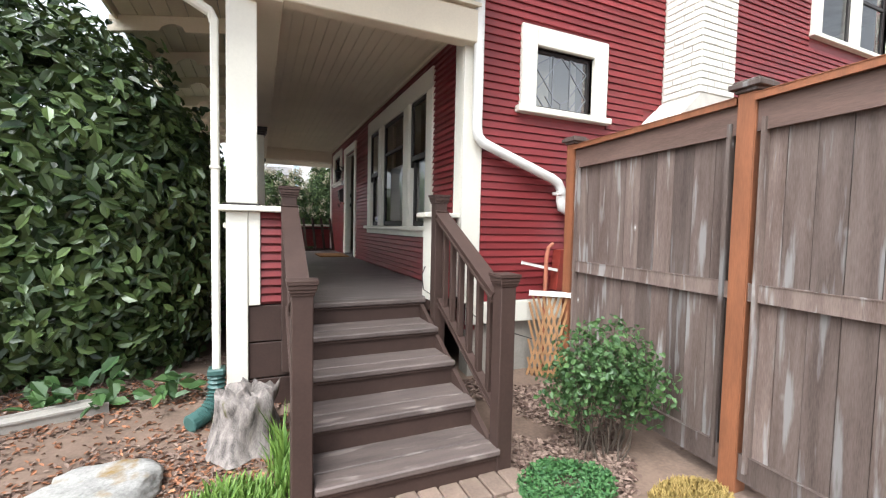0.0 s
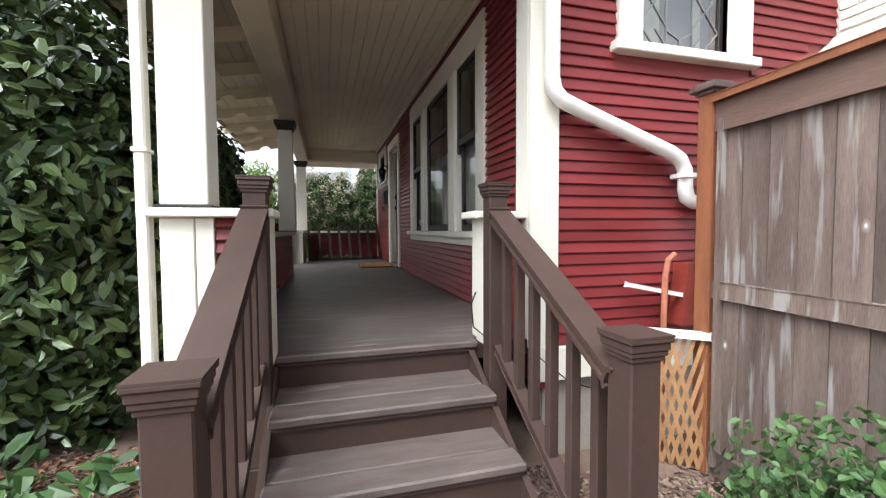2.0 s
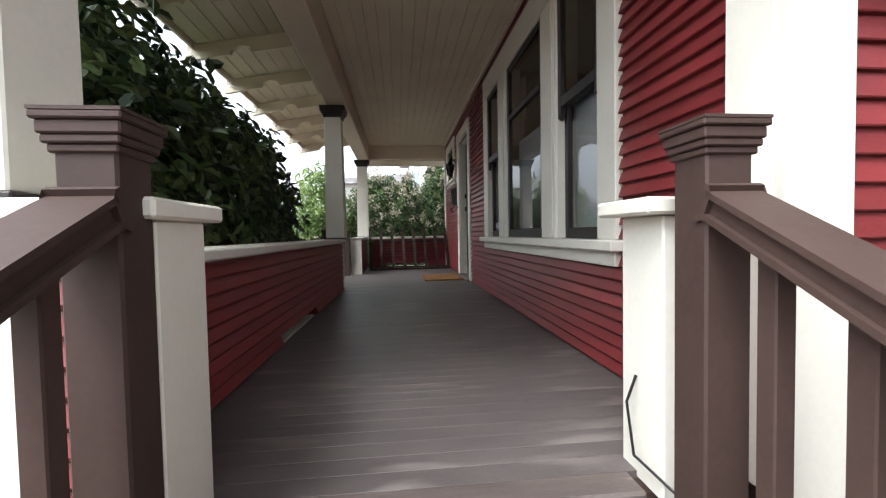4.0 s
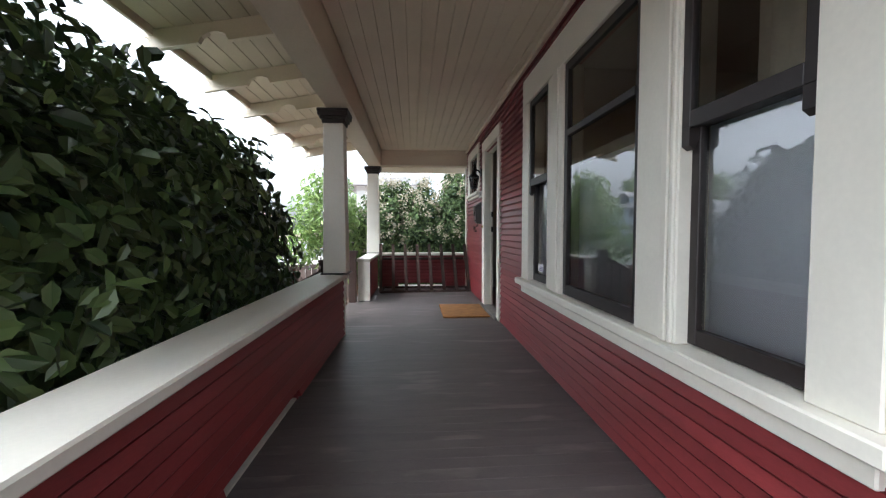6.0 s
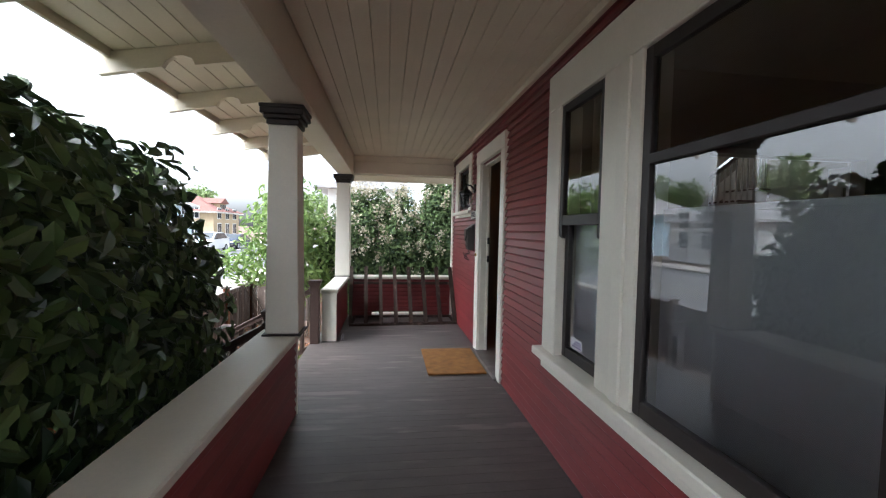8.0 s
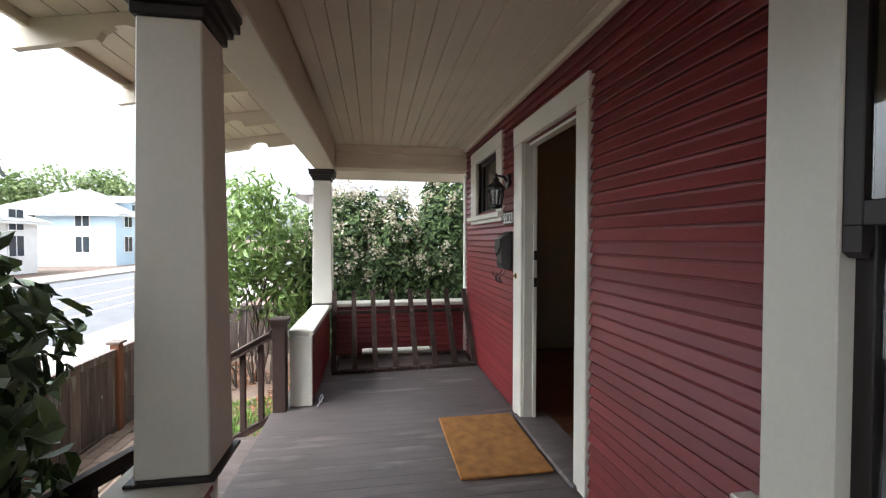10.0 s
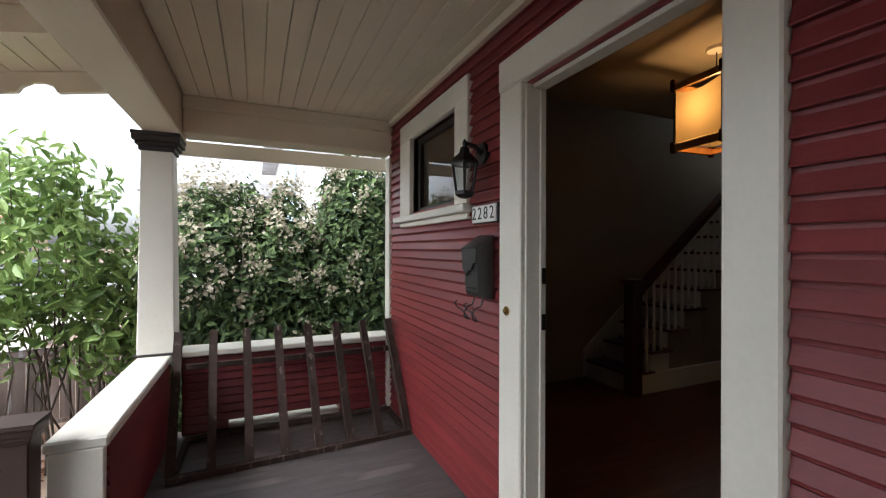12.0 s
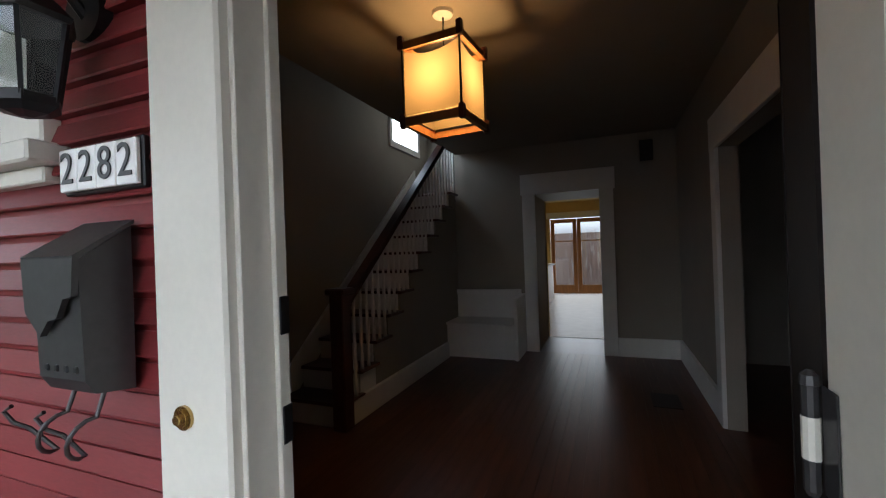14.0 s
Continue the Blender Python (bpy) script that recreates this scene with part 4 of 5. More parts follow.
dense = [path_[i].lerp(path_[i + 1], f / 8) for i in range(5) for f in range(8)] + [path_[-1]]
part("hose", tube([p + Vector((0.025, 0.08, 0)) for p in dense], 0.05, 14, None, [0.052 + (0.009 if i % 2 else -0.006) for i in range(len(dense))]), GREENPIPE, dp)
part("collar", box(-0.06, 3.765, 0.40, 0.048, 3.88, 0.445, 0.008), GREENPIPE, dp)

# chimney of white painted brick
ch = thing("chimney", (4.560, 3.6, 0.1), "white painted brick chimney on the side wall", "chimney", kind="structure")
part("core", box(4.305, 3.395, 2.7, 4.815, SY, 7.2), MORTAR, ch)
part("shoulder", prism([(3.950, -0.1), (5.170, -0.1), (5.170, 2.55), (4.820, 2.86), (4.300, 2.86), (3.950, 2.55)], 3.385, SY, "y"), MORTAR, ch)

# fence at the side yard, running towards the walk
fz = thing("side_fence", (2.5, 2.0, 0), "tall weathered cedar board fence with stained posts", "fence", kind="structure")
FA, FB = Vector((2.89, 3.55, 0)), Vector((2.755, 1.98, 0))
fd = (FB - FA).normalized()
fn = Vector((-fd.y, fd.x, 0))
FTOP = 2.19
POSTS = [0.0, 1.575, 3.45, 5.3]


def fence_at(s, off=0.0, z=0.0):
    p = FA + fd * s - fn * off
    return Vector((p.x, p.y, z))


for s in POSTS:
    p = part("post", beam(fence_at(s, 0.0, 0.0), fence_at(s, 0.0, FTOP + 0.05), 0.10, 0.10, 0.005), FENCE_OR, fz, "orange stained cedar post")
    c = fence_at(s)
    b = bmesh.new()
    for o, z0, z1 in ((0.062, 0.05, 0.07), (0.085, 0.07, 0.10), (0.07, 0.10, 0.115)):
        box(c.x - o, c.y - o, FTOP + z0, c.x + o, c.y + o, FTOP + z1, 0.004, b)
    part("post_cap", b, FENCE, p)
for s0, s1 in zip(POSTS, POSTS[1:]):
    a0, a1 = s0 + 0.055, s1 - 0.055
    part("rail", beam(fence_at(a0, 0.012, FTOP - 0.09), fence_at(a1, 0.012, FTOP - 0.09), 0.032, 0.15), RAILWOOD, fz)
    part("top_cap", beam(fence_at(a0, 0.0, FTOP + 0.015), fence_at(a1, 0.0, FTOP + 0.015), 0.11, 0.035), FENCE_OR, fz)
    part("rail", beam(fence_at(a0, 0.012, 1.15), fence_at(a1, 0.012, 1.15), 0.03, 0.09), FENCE, fz)
    part("rail", beam(fence_at(a0, 0.012, 0.17), fence_at(a1, 0.012, 0.17), 0.03, 0.14), FENCE, fz)
    part("trim_strip", beam(fence_at(a0 + 0.04, 0.010, 0.15), fence_at(a0 + 0.04, 0.010, FTOP - 0.1), 0.08, 0.022, 0.003), FENCE, fz)
    part("trim_strip", beam(fence_at(a1 - 0.04, 0.010, 0.15), fence_at(a1 - 0.04, 0.010, FTOP - 0.1), 0.08, 0.022, 0.003), FENCE, fz)
    k = int((a1 - a0) / 0.135)
    for i in range(k):
        s = a0 + (i + 0.5) * (a1 - a0) / k
        wdt = (a1 - a0) / k - 0.004
        o = -0.012 + random.uniform(-0.002, 0.002)
        p0, p1 = fence_at(s, o, 0.08), fence_at(s, o, FTOP - 0.03)
        b = bmesh.new()
        r = bmesh.ops.create_cube(b, size=1)
        for v in r["verts"]:
            q = v.co
            v.co = p0.lerp(p1, q.z + 0.5) + fd * q.x * wdt + fn * q.y * 0.018
        part("board", b, FENCE, fz)

lat = thing("lattice_screen", (2.72, 3.62, 0.1), "orange cedar lattice screen beside the fence", "lattice")
part("top_rail", beam((2.58, 3.74, 0.88), (2.86, 3.50, 0.88), 0.05, 0.04), WHITEMETAL, lat)
for k in range(9):
    f = k / 8
    for sgn in (-1, 1):
        f0, f1 = f, f + sgn * 0.55
        z0, z1 = 0.10, 0.86
        if f1 < 0:
            z1, f1 = z0 + (z1 - z0) * f / 0.55, 0
        if f1 > 1:
            z1, f1 = z0 + (z1 - z0) * (1 - f) / 0.55, 1
        if z1 - z0 > 0.05:
            o = 0.004 * sgn
            part("slat", beam((2.58 + 0.28 * f0, 3.74 - 0.24 * f0 + o, z0), (2.58 + 0.28 * f1, 3.74 - 0.24 * f1 + o, z1), 0.006, 0.022, 0), LATTICE, lat)

# yard tool behind the fence: red handled barrow by the wall
bw = thing("wheelbarrow", (3.0, 3.5, 0.6), "red wheelbarrow leaned against the side wall", "wheelbarrow")
part("tray", prism([(2.84, 0.9), (3.4, 0.9), (3.5, 1.30), (2.88, 1.28)], 3.68, 3.79, "y"), mat("faded_red_barrow_paint", (0.24, 0.035, 0.022), 0.5, 0.2), bw)
part("handle", tube([(2.73, 3.72, 0.12), (2.73, 3.7, 1.20), (2.75, 3.7, 1.30), (2.80, 3.7, 1.34)], 0.018, 8), mat("worn_red_handle", (0.45, 0.16, 0.09), 0.6, 0.2), bw)
part("bar", beam((2.50, 3.76, 1.16), (2.90, 3.70, 1.08), 0.02, 0.025), WHITEMETAL, bw)

# cable along the pier
cb = thing("cable", (1.6, 3.75, 0.86), "thin black cable hanging at the pier", "cable")
part("wire", tube([(1.63, 3.99, 1.12), (1.60, 3.985, 1.05), (1.60, 3.95, 0.92), (1.66, 3.79, 0.862), (1.85, 3.78, 0.83), (2.1, 3.72, 0.62), (2.6, 3.7, 0.45)], 0.004, 6), BLACKMETAL, cb)

hk = thing("metal_hook", (0.43, 10.03, 0.86), "small shiny metal hook lying on the deck", "hook")
part("wire", tube([(0.41, 10.00, 0.862), (0.425, 10.02, 0.885), (0.42, 10.05, 0.91), (0.44, 10.06, 0.94), (0.455, 10.03, 0.93), (0.44, 10.02, 0.90), (0.43, 10.06, 0.87), (0.45, 10.08, 0.862)], 0.006, 6), LEAD, hk)

# ------------------------------------------------------------- interior seen through the door
FX = WX + 0.08
fl = slab("floor_foyer", box(FX, 4.0, 0.70, 8.0, 11.50, 0.855), MAHOG, "dark red polished wood floor", "floor")
IC = 3.50
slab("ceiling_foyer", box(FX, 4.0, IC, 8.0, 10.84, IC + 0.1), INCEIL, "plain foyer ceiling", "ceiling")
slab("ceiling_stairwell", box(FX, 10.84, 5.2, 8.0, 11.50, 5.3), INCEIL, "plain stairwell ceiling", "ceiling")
PASS, SIDE = (9.01, 9.78, 0.8, 2.87), (3.5, 4.95, 0.8, 2.87)
slab("wall_foyer_back", holed("x", 6.87, 6.99, 4.0, 10.86, 0.85, 5.2, [PASS]), INWALL, "taupe painted foyer wall", "wall")
slab("wall_foyer_right", holed("y", 8.05, 8.17, FX, 6.87, 0.85, IC, [SIDE]), INWALL, "taupe painted foyer wall", "wall")
slab("wall_stair_left", box(FX, 11.46, 0.85, 8.0, 11.50, 5.2), INWALL, "taupe painted stair wall", "wall")
slab("wall_stair_back", box(7.35, 10.86, 0.85, 7.45, 11.46, 5.2), INWALL, "taupe painted landing wall", "wall")
slab("wall_above_ceiling", box(FX, 10.84, IC + 0.1, 6.87, 10.90, 5.2), INWALL, "taupe painted stairwell wall", "wall")
slab("wall_living_end", box(FX, 4.0, 0.85, 8.0, 4.06, IC), INWALL, "taupe painted room wall", "wall")


def cased(name, axis, n, hole, t, zl, label):
    a0, a1, z0, z1 = hole
    c = thing(name, (n, (a0 + a1) / 2, 0.86) if axis == "x" else ((a0 + a1) / 2, n, 0.86), label, "door frame", kind="structure")
    for nm, q in (("casing", (a0 - t, a0, 0.857, z1)), ("casing", (a1, a1 + t, 0.857, z1)), ("head_casing", (a0 - t - 0.02, a1 + t + 0.02, z1, z1 + t + 0.10))):
        if axis == "x":
            part(nm, box(n - 0.03, q[0], q[2], n, q[1], q[3], 0.004), INTRIM, c)
        else:
            part(nm, box(q[0], n, q[2], q[1], n + 0.03, q[3], 0.004), INTRIM, c)
    return c


cased("passage_casing", "x", 6.87, PASS, 0.16, 0.86, "white casing of the kitchen passage")
cased("side_casing", "y", 8.17, SIDE, 0.14, 0.86, "white casing of a dark side doorway")
slab("baseboard", box(6.842, 8.20, 0.857, 6.87, 8.848, 1.08, 0.004), INTRIM, "tall white baseboard", "baseboard")
slab("baseboard", box(5.092, 8.17, 0.857, 6.87, 8.198, 1.08, 0.004), INTRIM, "tall white baseboard", "baseboard")
# passage and kitchen
for nm, b in (("wall_passage", box(6.99, 9.79, 0.85, 7.8, 9.85, 2.94)), ("wall_passage", box(6.99, 8.94, 0.85, 7.8, 9.0, 2.94))):
    slab(nm, b, INWALL, "dark passage wall", "wall")
slab("ceiling_passage", box(6.99, 9.0, 2.87, 7.8, 9.79, 2.94), INWALL, "dark passage ceiling", "ceiling")
slab("floor_kitchen", box(7.8, 7.0, 0.75, 13.6, 11.4, 0.86), KFLOOR, "pale kitchen floor", "floor")
slab("ceiling_kitchen", box(7.8, 7.0, 3.4, 13.6, 11.4, 3.5), YELLOWWALL, "yellow kitchen ceiling", "ceiling")
slab("wall_kitchen", box(7.8, 10.9, 0.86, 13.6, 11.0, 3.4), YELLOWWALL, "yellow kitchen wall", "wall")
slab("wall_kitchen", box(7.8, 7.0, 0.86, 13.6, 7.1, 3.4), YELLOWWALL, "yellow kitchen wall", "wall")
slab("wall_kitchen_near", holed("x", 7.8, 7.86, 7.1, 10.9, 0.86, 3.4, [PASS]), YELLOWWALL, "yellow kitchen wall", "wall")
FD = (9.0, 10.45, 0.86, 2.95)
slab("wall_kitchen_far", holed("x", 13.5, 13.6, 7.1, 10.9, 0.86, 3.4, [FD]), YELLOWWALL, "yellow kitchen wall with glazed doors", "wall")
fdoor = thing("french_doors", (13.5, 9.7, 0.86), "orange fir glazed double doors", "door", kind="structure")
for y0, y1 in ((9.02, 9.73), (9.74, 10.43)):
    b = bmesh.new()
    for q in ((y0, y0 + 0.1, 0.87, 2.93), (y1 - 0.1, y1, 0.87, 2.93), (y0 + 0.1, y1 - 0.1, 0.87, 1.1), (y0 + 0.1, y1 - 0.1, 2.82, 2.93), (y0 + 0.1, y1 - 0.1, 2.3, 2.33)):
        box(13.5, q[0], q[2], 13.545, q[1], q[3], 0.003, b)
    lf = part("leaf", b, FIR, fdoor)
    part("pane", sheet("x", 13.52, y0 + 0.1, 1.1, y1 - 0.1, 2.82), GLASS, lf).visible_shadow = False
part("head_casing", box(13.46, 8.88, 2.95, 13.499, 10.6, 3.12, 0.004), INTRIM, fdoor)
kc = thing("kitchen_cabinet", (11.5, 10.6, 0.86), "white kitchen cabinet against the yellow wall", "cabinet")
part("body", box(10.6, 10.25, 0.862, 12.3, 10.89, 1.72, 0.005), INTRIM, kc)
part("worktop", box(10.55, 10.2, 1.722, 12.35, 10.89, 1.76, 0.004), WHITEP, kc)
yardf = slab("yard_fence", box(16.0, 6.0, -0.1, 16.1, 14.0, 2.6), FENCE, "weathered fence outside the kitchen", "fence")
kl = new("kitchen_daylight", bpy.data.lights.new("kitchen_daylight", "AREA"))
kl.data.shape, kl.data.size, kl.data.size_y, kl.data.energy, kl.data.color = "RECTANGLE", 1.3, 2.0, 1.9, (1.0, 0.95, 0.85)
kl.matrix_world = look((13.4, 9.7, 1.9), (9.0, 9.5, 1.6))

# built-in bench
be = thing("hall_bench", (6.6, 10.45, 0.86), "white built-in hall bench with panelled back", "bench")
part("seat_box", box(6.37, 9.99, 0.858, 6.86, 10.90, 1.26, 0.004), INTRIM, be)
part("seat", box(6.34, 9.99, 1.262, 6.86, 10.90, 1.29, 0.006), INTRIM, be)
part("back", box(6.80, 9.99, 1.292, 6.86, 10.90, 1.66, 0.006), INTRIM, be)
part("back_rail", box(6.775, 9.99, 1.60, 6.799, 10.90, 1.66, 0.004), INTRIM, be)
for y in (9.945, 10.902):
    part("side_panel", box(6.33, y, 0.858, 6.86, y + 0.044, 1.58, 0.006), INTRIM, be)
    part("arm_cap", box(6.31, y - 0.012, 1.582, 6.86, y + 0.056, 1.605, 0.005), INTRIM, be)

# interior stairs
ist = thing("hall_stairs", (4.1, 11.0, 0.86), "white stairs with mahogany treads", "stairs", kind="structure")
RU, RI = 0.245, 0.19
for k in range(11):
    x = 4.13 + k * RU
    z = 0.858 + k * RI
    part("riser", box(x, 10.87, z, x + 0.02, 11.43, z + RI - 0.02, 0.002), INTRIM, ist)
    part("tread", box(x - 0.03, 10.81, z + RI - 0.02, x + RU + 0.02, 11.43, z + RI + 0.008, 0.006), MAHOG, ist)
    part("side_panel", box(x + 0.001, 10.85, 0.858, x + RU, 10.867, z + RI - 0.021), INTRIM if k < 2 else INWALL, ist)
part("skirt", prism([(4.08, 0.86), (4.08, 1.15), (4.13 + 11 * RU, 1.25 + 11 * RI), (4.13 + 11 * RU, 0.95 + 11 * RI)], 11.431, 11.458, "y"), INTRIM, ist)
part("base_trim", box(4.20, 10.81, 0.857, 6.32, 10.848, 1.05, 0.004), INTRIM, ist)
part("landing", box(4.13 + 11 * RU, 10.87, 2.86, 7.34, 11.45, 2.90), MAHOG, ist)
nw = thing("stair_newel", (4.13, 10.845, 0.86), "square mahogany stair newel", "newel post")
part("post", box(4.07, 10.785, 0.857, 4.19, 10.905, 1.89, 0.008), MAHOG, nw)
part("cap", box(4.045, 10.76, 1.892, 4.215, 10.93, 1.94, 0.012), MAHOG, nw)
ir = thing("stair_banister", (4.1, 10.72, 1.8), "mahogany handrail on white turned balusters", "banister")
part("top_rail", beam((4.19, 10.84, 1.83), (6.86, 10.84, 1.83 + 2.67 * RI / RU), 0.06, 0.06, 0.012), MAHOG, ir)
for k in range(26):
    x = 4.30 + k * 0.0985
    z0 = 0.858 + (math.floor((x - 4.10) / RU) + 1) * RI + 0.009
    z1 = 1.83 + (x - 4.19) * RI / RU - 0.02
    part("baluster", lathe([(0.016, z0), (0.016, z0 + 0.12), (0.010, z0 + 0.14), (0.018, z0 + 0.24), (0.011, z1 - 0.2), (0.013, z1 - 0.14), (0.014, z1)], x, 10.84, 8), INTRIM, ir, smooth=True)
lwn = thing("window_5", (6.55, 11.45, 3.6), "small bright landing window", "window", kind="structure")
part("window_frame", holed("y", 11.43, 11.459, 6.12, 7.0, 3.54, 4.16, [(6.19, 6.93, 3.62, 4.09)]), INTRIM, lwn)
part("pane", sheet("y", 11.452, 6.19, 3.62, 6.93, 4.09), glow_mat("daylit_pane", (0.9, 0.95, 1.0), 2.0, (0.8, 0.8, 0.8)), lwn)

# hanging lamp
lp = thing("pendant_lamp", (3.575, 9.715, 2.85), "square parchment pendant lamp in a wooden frame, lit", "lamp")
LX, LY, LZ0, LZ1, LH = 3.575, 9.715, 2.87, 3.30, 0.165
ang = radians(-5)


def lamp_at(u, v, z):
    return Vector((LX + u * math.cos(ang) - v * math.sin(ang), LY + u * math.sin(ang) + v * math.cos(ang), z))


part("canopy", lathe([(0.06, IC - 0.001), (0.055, IC - 0.02), (0.015, IC - 0.03)], LX, LY, 18), INTRIM, lp)
part("cord", tube([(LX, LY, IC - 0.02), (LX, LY, 3.2)], 0.004, 6), BLACKMETAL, lp)
for (u0, v0), (u1, v1) in (((-1, -1), (1, -1)), ((1, -1), (1, 1)), ((1, 1), (-1, 1)), ((-1, 1), (-1, -1))):
    b = bmesh.new()
    k = 8
    lo, hi = [], []
    for i in range(k + 1):
        f = i / k
        u, v = (u0 + (u1 - u0) * f) * LH * 0.97, (v0 + (v1 - v0) * f) * LH * 0.97
        dip = 0.035 * math.sin(math.pi * f)
        lo.append(b.verts.new(lamp_at(u, v, LZ0 + 0.05)))
        hi.append(b.verts.new(lamp_at(u, v, LZ1 - 0.045 - dip)))
    for i in range(k):
        b.faces.new((lo[i], lo[i + 1], hi[i + 1], hi[i]))
    part("shade", b, SHADE, lp, "glowing parchment shade panel")
    for z in (LZ0 + 0.015, LZ1 - 0.02):
        part("frame_bar", beam(lamp_at(u0 * LH, v0 * LH, z), lamp_at(u1 * LH, v1 * LH, z), 0.02, 0.035, 0.003), FIR, lp)
for u in (-1, 1):
    for v in (-1, 1):
        rod = part("corner_post", beam(lamp_at(u * LH, v * LH, LZ0), lamp_at(u * LH, v * LH, LZ1), 0.009, 0.009, 0), BLACKMETAL, lp)
        for z in (LZ0 - 0.02, LZ1 - 0.04):
            part("corner_block", beam(lamp_at(u * LH * 1.03, v * LH * 1.03, z), lamp_at(u * LH * 1.03, v * LH * 1.03, z + 0.075), 0.032, 0.032, 0.005), MAHOG, rod)
bulb = new("lamp_bulb", bpy.data.lights.new("lamp_bulb", "POINT"))
bulb.data.energy, bulb.data.color, bulb.data.shadow_soft_size = 2.0, (1.0, 0.55, 0.2), 0.04
bulb.location = (LX, LY, 3.12)
vent = thing("wall_vent", (6.86, 8.48, 3.28), "small dark box on the foyer wall", "wall box")
part("box", box(6.83, 8.41, 3.16, 6.869, 8.55, 3.40, 0.006), BLACKBROWN, vent)
fvent = thing("floor_vent", (5.4, 8.5, 0.86), "dark metal floor register", "floor vent")
part("grille", box(5.25, 8.40, 0.857, 5.60, 8.62, 0.864, 0.002), BLACKMETAL, fvent)

# ------------------------------------------------------------- garden
gz = ground_height


def limb(p0, p1, r0, r1, bm, k=5):
    p0, p1 = Vector(p0), Vector(p1)
    pts = [p0.lerp(p1, i / k) + Vector((random.uniform(-1, 1), random.uniform(-1, 1), 0)) * (p1 - p0).length * 0.04 * (0 < i < k) for i in range(k + 1)]
    return tube(pts, r0, 7, bm, [r0 + (r1 - r0) * i / k for i in range(k + 1)])


def shrub(name, base, masses, counts, size, aspect, material, label, category, trunk=0.03, inner=0.7, core=True, limbs=14, low=-1.0, fold=0.2, spread=0.8):
    sh = thing(name, base, label, category)
    b = bmesh.new()
    for c, r in masses:
        for i in range(limbs):
            d = Vector((random.uniform(-0.7, 0.7) * r[0], random.uniform(-0.7, 0.7) * r[1], random.uniform(0.0, 0.75) * r[2]))
            limb((base[0] + (c[0] - base[0]) * 0.5 + random.uniform(-.1, .1), base[1] + (c[1] - base[1]) * 0.5 + random.uniform(-.1, .1), base[2] - 0.03), Vector(c) + d, trunk, trunk * 0.25, b)
    part("trunk", b, BARK, sh)
    P, N = [], []
    for (c, r), k in zip(masses, counts):
        p, n_ = blob_points(k, c, r, inner, low=low)
        P.append(p), N.append(n_)
    leaves_mesh("crown", np.concatenate(P), np.concatenate(N), size, aspect, material, sh, fold=fold, spread=spread)
    return sh


shrub("camellia_hedge", (-1.5, 6.0, 0.05), [((-1.75, 5.55, 1.68), (1.6, 1.5, 1.88)), ((-0.9, 7.1, 1.42), (0.87, 1.8, 1.5)), ((-3.3, 4.9, 2.0), (1.5, 1.4, 2.3)), ((-0.95, 5.5, 1.1), (0.9, 1.2, 1.35))], [20000, 17000, 9000, 12000], 0.112, 0.52, CAMELLIA,
      "tall dense camellia shrub with glossy dark leaves", "shrub", 0.04, 0.5, limbs=14)
shrub("rose_bush", (2.30, 2.55, 0.03), [((2.30, 2.52, 0.60), (0.36, 0.34, 0.33)), ((2.15, 2.62, 0.45), (0.24, 0.26, 0.26)), ((2.5, 2.42, 0.48), (0.22, 0.26, 0.28))], [1500, 600, 600], 0.036, 0.7, ROSE, "small green rose bush beside the fence", "shrub", 0.006, 0.12, limbs=10, spread=1.1)
shrub("flowering_hedge", (1.2, 13.6, 0.05), [((0.45, 13.7, 1.4), (0.9, 0.9, 1.6)), ((1.2, 13.6, 1.4), (0.6, 0.8, 1.48)), ((2.15, 13.5, 1.6), (0.75, 0.9, 1.78)), ((3.0, 13.6, 1.5), (1.2, 0.9, 1.6)), ((1.3, 13.4, 0.9), (1.5, 0.8, 1.0))], [13000, 8000, 15000, 5000, 9000], 0.09, 0.5, HEDGE, "tall flowering hedge beyond the porch end", "hedge", 0.04, 0.45)
hb = thing("hedge_blossom", (1.2, 13.5, 0.3), "faded cream blossom clusters on the hedge", "blossom", kind="stuff")
P, N = [], []
for c, r in (((0.45, 13.65, 1.5), (0.9, 0.9, 1.6)), ((1.2, 13.55, 1.45), (0.6, 0.8, 1.48)), ((2.15, 13.45, 1.65), (0.75, 0.9, 1.78))):
    for _ in range(70):
        p, n_ = blob_points(1, c, r, 0.92, low=random.uniform(-0.4, 0.5))
        for _ in range(26):
            P.append(p[0] + np.random.randn(3) * 0.055)
            N.append(n_[0])
leaves_mesh("petals", np.array(P), np.array(N), 0.042, 0.8, BLOSSOM, hb)

tr = shrub("young_tree", (-0.65, 13.0, 0.0), [((-0.9, 12.9, 2.15), (0.75, 0.7, 0.75)), ((-0.4, 13.1, 1.6), (0.5, 0.6, 0.85)), ((-0.8, 12.8, 2.75), (0.5, 0.5, 0.42)), ((-1.35, 12.7, 1.5), (0.7, 0.5, 0.42))], [1250, 1000, 380, 520], 0.125, 0.38, TREELEAF, "young light green tree in the front yard", "tree", 0.012, 0.2, spread=1.0, limbs=5)


